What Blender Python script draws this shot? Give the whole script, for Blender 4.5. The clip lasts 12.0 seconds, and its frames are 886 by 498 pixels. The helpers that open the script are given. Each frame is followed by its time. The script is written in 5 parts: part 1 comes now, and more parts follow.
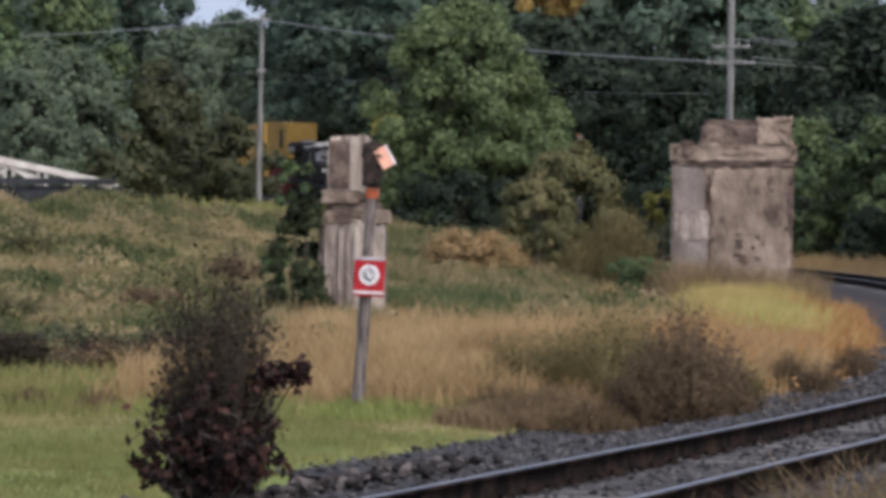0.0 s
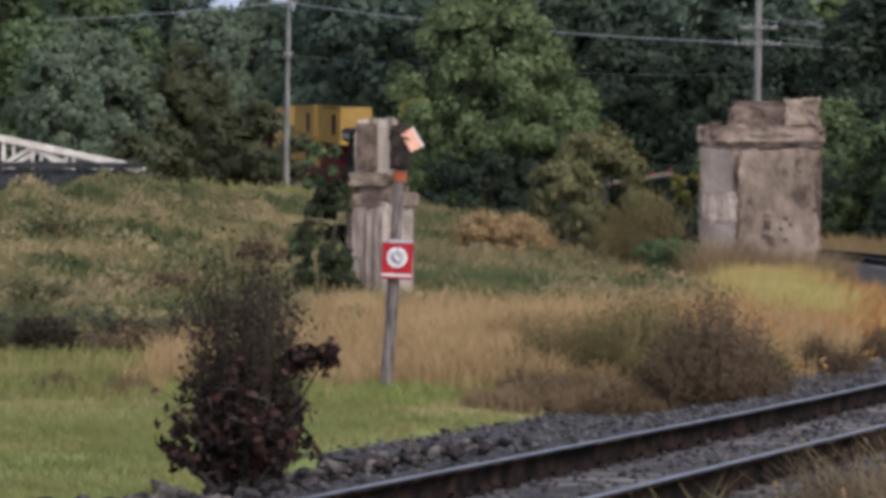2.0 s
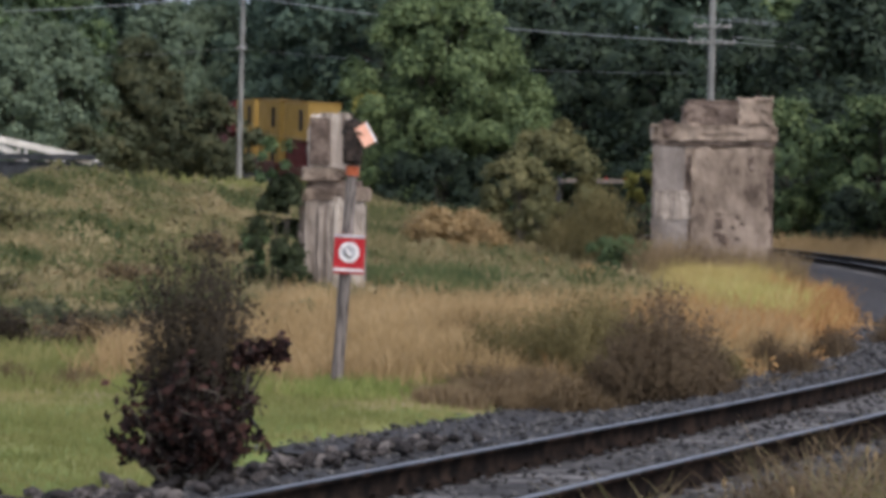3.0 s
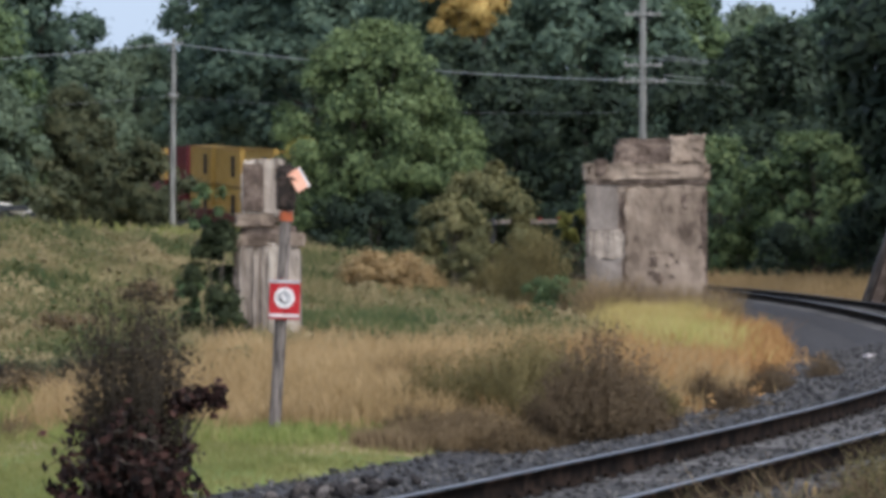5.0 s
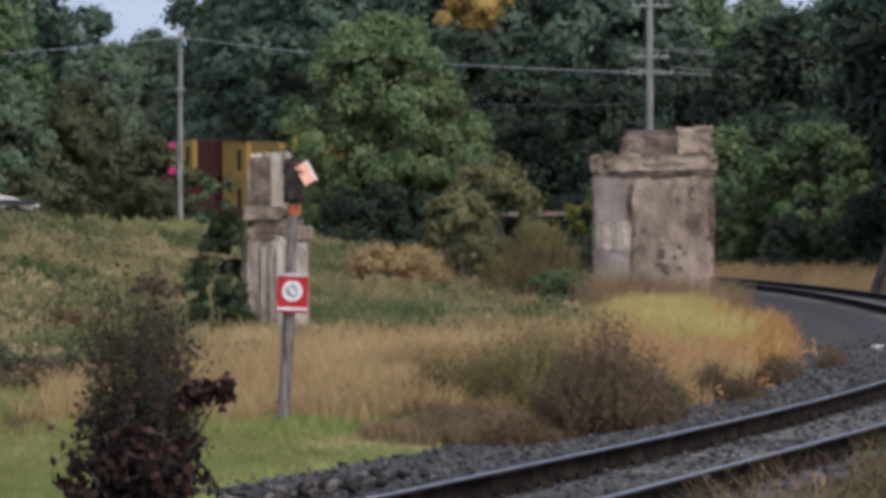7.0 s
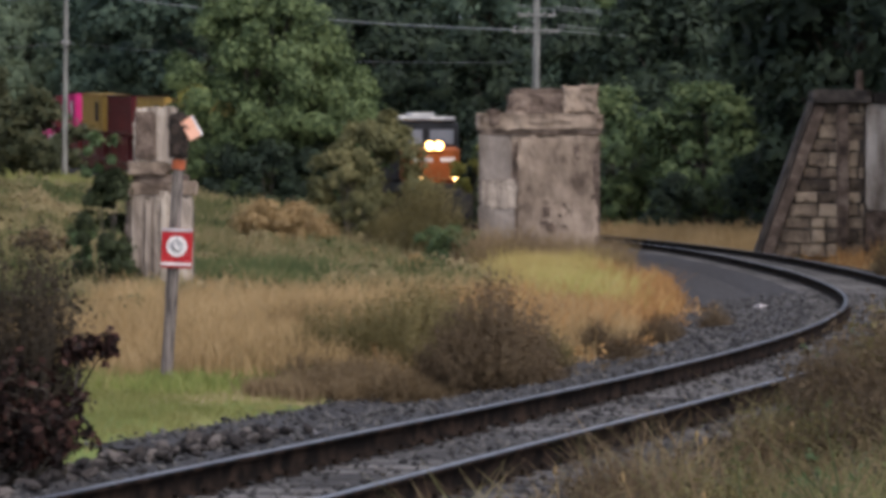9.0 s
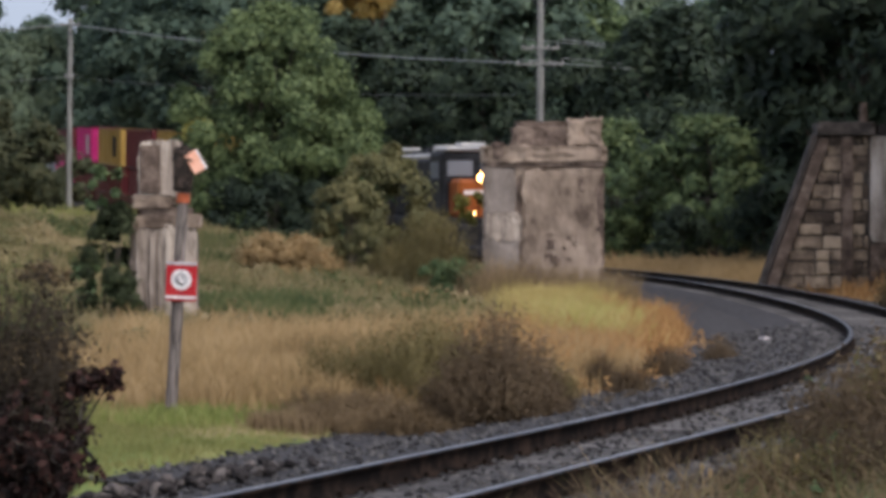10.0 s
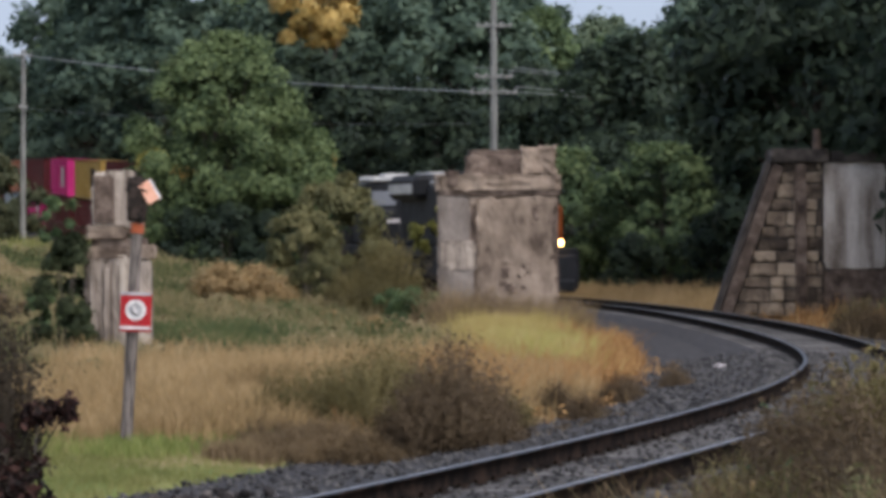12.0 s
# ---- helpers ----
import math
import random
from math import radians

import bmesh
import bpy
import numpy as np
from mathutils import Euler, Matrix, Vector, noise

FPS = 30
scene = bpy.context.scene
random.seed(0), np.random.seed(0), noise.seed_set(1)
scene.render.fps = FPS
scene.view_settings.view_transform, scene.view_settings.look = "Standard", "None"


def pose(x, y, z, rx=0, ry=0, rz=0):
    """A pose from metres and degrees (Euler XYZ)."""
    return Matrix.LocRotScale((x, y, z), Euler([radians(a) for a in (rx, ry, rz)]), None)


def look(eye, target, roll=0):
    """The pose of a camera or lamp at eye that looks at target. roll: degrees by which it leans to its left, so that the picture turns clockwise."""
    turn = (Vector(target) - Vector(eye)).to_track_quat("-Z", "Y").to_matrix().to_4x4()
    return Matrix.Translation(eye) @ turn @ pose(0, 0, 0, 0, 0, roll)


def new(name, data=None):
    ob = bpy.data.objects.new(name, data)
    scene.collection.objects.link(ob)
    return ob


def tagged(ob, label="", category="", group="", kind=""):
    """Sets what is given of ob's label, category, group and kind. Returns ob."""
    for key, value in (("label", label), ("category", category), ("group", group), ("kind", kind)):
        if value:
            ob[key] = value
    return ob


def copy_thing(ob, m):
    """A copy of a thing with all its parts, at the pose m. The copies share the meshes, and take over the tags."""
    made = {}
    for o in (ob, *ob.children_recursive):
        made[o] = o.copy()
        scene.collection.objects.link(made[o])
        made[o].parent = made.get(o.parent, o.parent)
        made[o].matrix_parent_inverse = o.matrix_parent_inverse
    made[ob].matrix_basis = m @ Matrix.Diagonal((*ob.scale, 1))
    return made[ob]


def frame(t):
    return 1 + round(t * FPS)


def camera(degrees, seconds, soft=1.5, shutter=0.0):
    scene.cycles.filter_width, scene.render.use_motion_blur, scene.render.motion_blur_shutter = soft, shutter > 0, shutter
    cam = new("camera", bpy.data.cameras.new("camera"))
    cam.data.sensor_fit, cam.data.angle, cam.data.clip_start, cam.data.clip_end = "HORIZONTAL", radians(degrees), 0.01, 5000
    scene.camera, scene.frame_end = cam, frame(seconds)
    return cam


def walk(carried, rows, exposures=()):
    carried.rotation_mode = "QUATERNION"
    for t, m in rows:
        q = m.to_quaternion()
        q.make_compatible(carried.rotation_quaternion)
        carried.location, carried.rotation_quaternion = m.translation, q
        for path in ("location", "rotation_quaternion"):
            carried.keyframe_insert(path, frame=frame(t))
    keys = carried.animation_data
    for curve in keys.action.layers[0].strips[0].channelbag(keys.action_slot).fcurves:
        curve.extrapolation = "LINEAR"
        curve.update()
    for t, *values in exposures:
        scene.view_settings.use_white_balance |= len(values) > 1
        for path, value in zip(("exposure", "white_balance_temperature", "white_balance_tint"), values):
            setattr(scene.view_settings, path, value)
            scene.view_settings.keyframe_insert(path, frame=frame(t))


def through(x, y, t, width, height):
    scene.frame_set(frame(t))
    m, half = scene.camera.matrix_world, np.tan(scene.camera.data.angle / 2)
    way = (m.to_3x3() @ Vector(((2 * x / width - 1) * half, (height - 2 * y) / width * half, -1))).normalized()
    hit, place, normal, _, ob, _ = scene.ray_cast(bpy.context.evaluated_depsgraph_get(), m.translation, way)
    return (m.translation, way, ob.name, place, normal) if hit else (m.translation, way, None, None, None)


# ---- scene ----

# ---- camera: held by hand on one spot beside the track, panning ----
EYE = (0.0, 0.0, 1.72)
TURNS = [
    (0, -3.223, -0.511, 0.527),
    (0.5, -3.645, -0.471, 0.284),
    (1, -3.818, -0.295, 0.251),
    (1.5, -3.783, -0.464, 0.302),
    (2, -3.691, -0.811, 0.296),
    (2.5, -3.329, -1.035, 0.747),
    (3, -2.879, -0.878, 0.894),
    (3.5, -2.252, -0.476, 0.231),
    (3.7, -1.968, -0.356, -0.024),
    (5.3, -1.763, -0.131, -0.237),
    (5.5, -1.906, -0.119, -0.413),
    (6, -2.217, -0.127, -0.528),
    (6.5, -2.176, -0.237, -0.440),
    (7, -1.914, -0.269, -0.464),
    (7.5, -1.172, -0.441, -0.514),
    (7.7, -0.825, -0.526, -0.501),
    (9.3, 0.058, -1.032, 0.059),
    (9.5, 0.001, -0.963, -0.004),
    (10, -0.047, -0.450, -0.075),
    (10.5, 0.255, 0.028, -0.283),
    (11, 0.708, 0.045, -0.219),
    (11.5, 1.192, -0.191, -0.039),
    (12, 0.723, 0.034, -0.395)]


def aim(yaw, pitch, roll):
    a, b = radians(yaw), radians(pitch)
    ahead = Vector((math.sin(a) * math.cos(b), math.cos(a) * math.cos(b), math.sin(b)))
    return look(EYE, Vector(EYE) + 100 * ahead, roll)


cam = camera(14.9, 12.0, soft=4.3)
walk(cam, [(t, aim(a, b, c)) for t, a, b, c in TURNS], exposures=[(0.0, 0.8, 6480, 18), (2.5, 0.77, 6500, 18), (3.5, 0.88, 6350, 11), (5.5, 0.95, 6300, 11), (6.5, 0.78, 6330, 15), (9.5, 0.72, 6650, 16), (12.0, 0.75, 6500, 14)])

# ---- light: dull overcast evening ----
SUN_UP, SUN_ROUND = radians(52), radians(140)
world = bpy.data.worlds.new("overcast_sky")
scene.world = world
world.use_nodes = True
wn, wl = world.node_tree.nodes, world.node_tree.links
sky = wn.new("ShaderNodeTexSky")
sky.sky_type, sky.sun_disc = "NISHITA", False
sky.sun_elevation, sky.sun_rotation = SUN_UP, SUN_ROUND
sky.air_density, sky.dust_density, sky.ozone_density = 0.7, 0.4, 2.5
wn["Background"].inputs["Strength"].default_value = 0.15
dull = wn.new("ShaderNodeHueSaturation")
dull.inputs["Saturation"].default_value = 0.6
wl.new(sky.outputs[0], dull.inputs["Color"])
wl.new(dull.outputs[0], wn["Background"].inputs["Color"])
sun = new("sun", bpy.data.lights.new("sun", "SUN"))
sun.data.energy, sun.data.angle, sun.data.color = 1.9, radians(70), (1.0, 0.95, 0.87)
sun.matrix_world = look((0, 0, 0), (-math.sin(SUN_ROUND) * math.cos(SUN_UP), -math.cos(SUN_ROUND) * math.cos(SUN_UP), -math.sin(SUN_UP)))


# ---- materials ----
def surface(name, colours, scale=3.0, rough=0.85, bump=0.3, fine=30.0, metal=0.0, island=0.0, stretch=(1, 1, 1), piece=0.0, spread=0.12):
    """A grained surface: a ramp of colours over noise at two scales, with relief; island and piece let each leaf or piece differ."""
    m = bpy.data.materials.new(name)
    m.use_nodes = True
    n, l = m.node_tree.nodes, m.node_tree.links
    b = n["Principled BSDF"]
    geo, mapping = n.new("ShaderNodeNewGeometry"), n.new("ShaderNodeMapping")
    tex = n.new("ShaderNodeTexCoord")
    mapping.inputs["Scale"].default_value = stretch
    l.new(tex.outputs["Object"], mapping.inputs["Vector"])
    big, small = n.new("ShaderNodeTexNoise"), n.new("ShaderNodeTexNoise")
    for node, s, d in ((big, scale, 5), (small, fine, 4)):
        node.inputs["Scale"].default_value, node.inputs["Detail"].default_value = s, d
        l.new(mapping.outputs[0], node.inputs["Vector"])
    mix = n.new("ShaderNodeMath")
    mix.operation = "MULTIPLY_ADD"
    l.new(small.outputs["Fac"], mix.inputs[0])
    mix.inputs[1].default_value = 0.35
    off = n.new("ShaderNodeMath")
    off.operation = "SUBTRACT"
    l.new(big.outputs["Fac"], off.inputs[0])
    off.inputs[1].default_value = 0.175
    l.new(off.outputs[0], mix.inputs[2])
    last = mix
    for amount, source in ((island, geo.outputs["Random Per Island"]), (piece, None)):
        if amount:
            if source is None:
                source = n.new("ShaderNodeObjectInfo").outputs["Random"]
            half, add = n.new("ShaderNodeMath"), n.new("ShaderNodeMath")
            half.operation, add.operation = "SUBTRACT", "MULTIPLY_ADD"
            l.new(source, half.inputs[0])
            half.inputs[1].default_value = 0.5
            l.new(half.outputs[0], add.inputs[0])
            add.inputs[1].default_value = amount
            l.new(last.outputs[0], add.inputs[2])
            last = add
    ramp = n.new("ShaderNodeValToRGB")
    l.new(last.outputs[0], ramp.inputs["Fac"])
    el = ramp.color_ramp.elements
    while len(el) < len(colours):
        el.new(0.5)
    for i, c in enumerate(colours):
        el[i].position = 0.5 + spread * 2 * (i / max(1, len(colours) - 1) - 0.5) if len(colours) > 1 else 0.5
        el[i].color = (*c, 1)
    l.new(ramp.outputs["Color"], b.inputs["Base Color"])
    b.inputs["Roughness"].default_value, b.inputs["Metallic"].default_value = rough, metal
    b.inputs["Specular IOR Level"].default_value = 0.2
    if bump:
        bn = n.new("ShaderNodeBump")
        bn.inputs["Strength"].default_value, bn.inputs["Distance"].default_value = bump, 0.03
        l.new(mix.outputs[0], bn.inputs["Height"])
        l.new(bn.outputs[0], b.inputs["Normal"])
    return m


def leafy(name, colours, island=0.5, scale=0.6, through=0.42, spread=0.25):
    m = surface(name, colours, scale=scale, rough=0.6, bump=0, fine=4.0, island=island, spread=spread)
    n, l = m.node_tree.nodes, m.node_tree.links
    b = n["Principled BSDF"]
    soft, mix = n.new("ShaderNodeBsdfTranslucent"), n.new("ShaderNodeMixShader")
    l.new(b.inputs["Base Color"].links[0].from_socket, soft.inputs["Color"])
    mix.inputs["Fac"].default_value = through
    l.new(b.outputs[0], mix.inputs[1])
    l.new(soft.outputs[0], mix.inputs[2])
    l.new(mix.outputs[0], n["Material Output"].inputs["Surface"])
    return m


def glowing(name, colour, strength):
    m = bpy.data.materials.new(name)
    m.use_nodes = True
    b = m.node_tree.nodes["Principled BSDF"]
    b.inputs["Base Color"].default_value = (*colour, 1)
    b.inputs["Emission Color"].default_value, b.inputs["Emission Strength"].default_value = (*colour, 1), strength
    return m


SOIL = surface("meadow_soil", [(.11, .115, .04), (.22, .18, .085), (.32, .25, .13)], 0.5, bump=0.6, fine=6, spread=0.2)
TURF = surface("mown_turf", [(.09, .13, .033), (.15, .19, .05), (.25, .225, .085)], 0.6, bump=0.6, fine=14, spread=0.2)
BALLAST = surface("ballast_gravel", [(.02, .019, .02), (.042, .04, .041), (.085, .081, .08)], 9, bump=1.0, fine=38, spread=0.2)
STONE_BIT = surface("ballast_stone", [(.02, .0195, .02), (.045, .043, .043), (.12, .115, .11)], 6, bump=0.3, island=0.7, spread=0.3)
RUBBLE = surface("rubble_stone", [(.018, .0155, .015), (.046, .039, .036), (.15, .13, .118)], 5, bump=0.5, piece=0.7, spread=0.3)
RAIL_SIDE = surface("rusty_rail", [(.006, .005, .0045), (.014, .010, .008), (.03, .02, .015)], 5, rough=0.85, bump=0.2)
RAIL_SIDE.node_tree.nodes["Principled BSDF"].inputs["Specular IOR Level"].default_value = 0.03
RAIL_TOP = surface("polished_rail_head", [(.13, .12, .115), (.24, .225, .21)], 3, rough=0.3, bump=0.02, metal=1.0)
TIE = surface("weathered_tie", [(.035, .033, .032), (.09, .086, .083), (.17, .16, .155)], 4, bump=0.6, stretch=(1, 6, 6), piece=0.5, spread=0.25)
CONCRETE = surface("weathered_concrete", [(.09, .064, .048), (.215, .162, .122), (.3, .23, .176), (.4, .315, .245)], 1.0, bump=0.5, fine=7, stretch=(1, 1, .6), spread=0.2)
# Stained concrete; also the dark that paints shade under the pier's ledge.
CONCRETE_DARK = surface("stained_and_shaded_concrete", [(.04, .028, .022), (.115, .082, .064), (.225, .17, .135)], 2.2, bump=0.9, fine=14, spread=0.2)
CONCRETE_PALE = surface("smooth_concrete", [(.105, .086, .072), (.185, .153, .13), (.28, .236, .204)], 1.6, bump=0.4, fine=18, stretch=(1, 1, .4), spread=0.2)
CONCRETE_STREAK = surface("streaked_concrete", [(.085, .066, .055), (.22, .178, .145), (.38, .315, .26), (.52, .45, .37)], 3.2, bump=0.6, fine=16, stretch=(1.6, 1.6, .13), spread=0.2)
ASHLAR = surface("ashlar_stone", [(.06, .045, .035), (.2, .15, .11), (.4, .31, .225)], 2.0, bump=0.8, fine=16, piece=0.45, spread=0.25)
ASHLAR_DARK = surface("dark_mortar", [(.035, .03, .027), (.09, .075, .065)], 3, bump=0.6)
LIME = surface("lime_stained_concrete", [(.16, .125, .1), (.42, .36, .31), (.66, .6, .54)], 1.5, bump=0.4, stretch=(1.4, 1.4, .25), spread=0.2)
POST_WOOD = surface("grey_post_wood", [(.06, .05, .045), (.16, .135, .12), (.24, .2, .175)], 5, bump=0.7, stretch=(5, 5, .6))
BARK = surface("bark", [(.03, .025, .02), (.08, .066, .052), (.14, .12, .1)], 4, bump=0.8, stretch=(2, 2, .5))
POLE_WOOD = surface("silvered_pole", [(.11, .11, .1), (.19, .19, .175), (.27, .265, .245)], 2, bump=0.5, stretch=(4, 4, .3))
SIGN_RED = surface("faded_red_paint", [(.36, .012, .018), (.46, .025, .03)], 6, rough=0.5, bump=0.05)
SIGN_WHITE = surface("sign_white", [(.62, .56, .55), (.78, .74, .72)], 8, rough=0.5, bump=0.03)
SIGN_GREY = surface("sign_grey", [(.3, .29, .3), (.5, .48, .48)], 12, rough=0.5, bump=0.05)
ORANGE_MARK = surface("orange_paint", [(.3, .075, .03), (.46, .11, .045)], 9, rough=0.6, bump=0.1)
PINK_PANEL = surface("faded_reflector", [(.74, .36, .24), (.88, .5, .36)], 7, rough=0.4, bump=0.05)
HOOD = surface("charred_hood", [(.012, .01, .009), (.03, .022, .018), (.06, .042, .034)], 8, bump=0.6)
STEEL_WHITE = surface("bridge_white_paint", [(.5, .46, .4), (.68, .64, .57)], 1.5, rough=0.6, bump=0.1)
STEEL_DARK = surface("dark_girder", [(.018, .02, .023), (.045, .047, .052)], 2, rough=0.6, bump=0.2)
WIRE = surface("bare_wire", [(.3, .32, .33), (.42, .44, .45)], 2, rough=0.5, bump=0, metal=0.2)
LOCO_BLACK = surface("grimy_black_paint", [(.01, .0105, .012), (.025, .026, .029)], 1.2, rough=0.75, bump=0.05)
LOCO_ORANGE = surface("locomotive_orange", [(.2, .055, .014), (.3, .085, .02)], 1.2, rough=0.4, bump=0.03)
LOCO_GREY = surface("sooty_roof_grey", [(.3, .3, .3), (.48, .47, .45)], 1.5, rough=0.6, bump=0.08)
GLASS = surface("cab_glass", [(.16, .17, .19), (.2, .21, .23)], 1, rough=0.08, bump=0)
LAMP_ON = glowing("headlamp_glow", (1.0, .52, .16), 12)
DITCH_ON = glowing("ditch_lamp_glow", (1.0, .56, .2), 10)
BOX_YELLOW = surface("container_yellow", [(.4, .25, .065), (.5, .32, .095)], 0.7, rough=0.5, bump=0.05)
BOX_MAROON = surface("container_maroon", [(.1, .018, .022), (.16, .028, .03)], 0.7, rough=0.5, bump=0.05)
BOX_PINK = surface("container_magenta", [(.62, .03, .19), (.74, .05, .26)], 0.7, rough=0.5, bump=0.05)
BOX_ORANGE = surface("container_rust", [(.34, .1, .04), (.44, .14, .06)], 0.7, rough=0.5, bump=0.05)
BOX_GREY = surface("container_grey", [(.24, .28, .32), (.34, .38, .42)], 0.7, rough=0.5, bump=0.05)
CAR_RED = surface("well_car_red", [(.08, .02, .018), (.15, .035, .03)], 0.8, rough=0.6, bump=0.1)

# Lifted and blued in colour to stand for haze over the far wood.
LEAF_DEEP = leafy("hazy_deep_green_leaves", [(0.0499, 0.0834, 0.0663), (0.0963, 0.145, 0.102), (0.169, 0.23, 0.155)], 0.3)
LEAF_MID = leafy("green_leaves", [(0.056, 0.0924, 0.045), (0.109, 0.161, 0.072), (0.196, 0.259, 0.112)], 0.35)
LEAF_SILVER = leafy("grey_green_leaves", [(0.065, 0.0986, 0.0454), (0.131, 0.184, 0.0775), (0.234, 0.301, 0.136)], 0.55, spread=0.19)
# Haze over the far wood is mixed into this green too.
LEAF_WOOD = leafy("haze_dulled_green_leaves", [(0.0771, 0.11, 0.0769), (0.142, 0.19, 0.122), (0.234, 0.293, 0.182)], 0.3)
LEAF_BRIGHT = leafy("bright_green_leaves", [(0.0585, 0.0915, 0.0468), (0.117, 0.172, 0.078), (0.246, 0.309, 0.14)], 0.4)
LEAF_OLIVE = leafy("olive_leaves", [(0.0935, 0.0968, 0.044), (0.176, 0.171, 0.077), (0.297, 0.264, 0.127)], 0.4)
LEAF_YELLOW = leafy("yellow_autumn_leaves", [(.42, .29, .09), (.6, .43, .15), (.74, .56, .22)], 0.4)
LEAF_RUSSET = leafy("russet_tree_leaves", [(.05, .064, .036), (.095, .107, .058), (.155, .154, .08)], 0.35)
LEAF_DRY = leafy("withered_dark_leaves", [(0.014, 0.010, 0.009), (0.036, 0.022, 0.020), (0.095, 0.045, 0.036)], 0.7)
# Dark colour carries the shade under and inside the trees.
LEAF_GLOOM = leafy("shade_darkened_leaves", [(0.021, 0.0345, 0.0255), (0.042, 0.063, 0.0408), (0.084, 0.117, 0.068)], 0.35)
LEAF_IVY = leafy("dull_ivy_leaves", [(.022, .031, .014), (.046, .06, .027), (.085, .105, .046)], 0.4)
LEAF_LIME = leafy("yellow_green_leaves", [(.15, .15, .035), (.27, .26, .07), (.42, .38, .12)], 0.4)
WEED_DARK = leafy("dark_weed", [(.024, .019, .012), (.052, .04, .026), (.092, .07, .045)], 0.35)
WEED_UMBER = leafy("umber_weed", [(0.07, 0.0486, 0.0286), (0.14, 0.0999, 0.0598), (0.238, 0.173, 0.104)], 0.35)
WEED_BROWN = leafy("brown_weed", [(.1, .07, .038), (.19, .135, .075), (.3, .22, .125)], 0.35)
WEED_OLIVE = leafy("olive_weed", [(.1, .085, .035), (.19, .16, .066), (.3, .245, .115)], 0.35)
BLADE_LAWN = leafy("lawn_blades", [(.13, .155, .045), (.2, .215, .07), (.32, .285, .12)], 0.22, 0.5)
BLADE_LUSH = leafy("lush_blades", [(.13, .175, .045), (.22, .265, .075), (.36, .35, .14)], 0.22, 0.5)
BLADE_STRAW = leafy("straw_blades", [(0.237, 0.166, 0.0771), (0.395, 0.276, 0.134), (0.521, 0.383, 0.208)], 0.3, 0.4)
BLADE_RUST = leafy("rust_blades", [(.24, .12, .045), (.4, .215, .08), (.54, .33, .14)], 0.5, 0.4)
BLADE_HILL = leafy("bank_blades", [(0.0506, 0.0765, 0.027), (0.129, 0.135, 0.054), (0.23, 0.198, 0.099), (0.34, 0.27, 0.149)], 0.16, 0.33, spread=0.16)
BLADE_GOLD = leafy("yellow_green_blades", [(.27, .29, .07), (.45, .42, .14), (.6, .52, .24)], 0.22, 0.5)
BLADE_YELLOW = leafy("yellow_dry_blades", [(.3, .245, .075), (.46, .37, .14), (.6, .49, .22)], 0.22, 0.5)
# Darker grass colours, with the shade of the hollow put in.
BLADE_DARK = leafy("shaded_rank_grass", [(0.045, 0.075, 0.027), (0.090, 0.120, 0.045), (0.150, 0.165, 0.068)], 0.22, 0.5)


# ---- mesh helpers ----
def sheet(name, verts, quads=None, tris=None):
    """A mesh from arrays of corners."""
    me = bpy.data.meshes.new(name)
    quads = np.zeros((0, 4), int) if quads is None else np.asarray(quads, int)
    tris = np.zeros((0, 3), int) if tris is None else np.asarray(tris, int)
    loops = np.concatenate([quads.ravel(), tris.ravel()]).astype(np.int32)
    sizes = np.concatenate([np.full(len(quads), 4), np.full(len(tris), 3)]).astype(np.int32)
    starts = np.concatenate([[0], np.cumsum(sizes)[:-1]]).astype(np.int32)
    me.vertices.add(len(verts))
    me.vertices.foreach_set("co", np.asarray(verts, np.float32).ravel())
    me.loops.add(len(loops))
    me.loops.foreach_set("vertex_index", loops)
    me.polygons.add(len(sizes))
    me.polygons.foreach_set("loop_start", starts)
    me.polygons.foreach_set("loop_total", sizes)
    me.update(calc_edges=True)
    return me


def part(name, shape, material, parent=None, label="", smooth=False):
    """Links a bmesh or mesh as one object under a thing or part."""
    if isinstance(shape, bmesh.types.BMesh):
        me = bpy.data.meshes.new(name)
        shape.to_mesh(me)
        shape.free()
    else:
        me = shape
    if material is not None and not me.materials:
        me.materials.append(material)
    if smooth:
        me.polygons.foreach_set("use_smooth", [True] * len(me.polygons))
    ob = new(name, me)
    if parent is not None:
        ob.parent = parent
    if label:
        ob["label"] = label
    return ob


def thing(name, m, label, category, group="", kind=""):
    ob = new(name)
    ob.empty_display_size = 0.1
    ob.matrix_world = m
    return tagged(ob, label, category, group, kind)


def box(bm, x0, x1, y0, y1, z0, z1, bevel=0.0, turn=None):
    r = bmesh.ops.create_cube(bm, size=1.0)
    m = Matrix.Translation(((x0 + x1) / 2, (y0 + y1) / 2, (z0 + z1) / 2)) @ Matrix.Diagonal((x1 - x0, y1 - y0, z1 - z0, 1))
    bmesh.ops.transform(bm, matrix=m if turn is None else turn @ m, verts=r["verts"])
    if bevel:
        edges = list({e for v in r["verts"] for e in v.link_edges})
        bmesh.ops.bevel(bm, geom=edges, offset=bevel, segments=1, affect="EDGES")
    return bm


def boxed(x0, x1, y0, y1, z0, z1, bevel=0.0, turn=None):
    return box(bmesh.new(), x0, x1, y0, y1, z0, z1, bevel, turn)


def rod(bm, a, b, r0, r1=None, sides=8):
    a, b = Vector(a), Vector(b)
    m = Matrix.Translation((a + b) / 2) @ (b - a).to_track_quat("Z", "Y").to_matrix().to_4x4()
    bmesh.ops.create_cone(bm, cap_ends=True, segments=sides, radius1=r0, radius2=r0 if r1 is None else r1, depth=(b - a).length, matrix=m)
    return bm


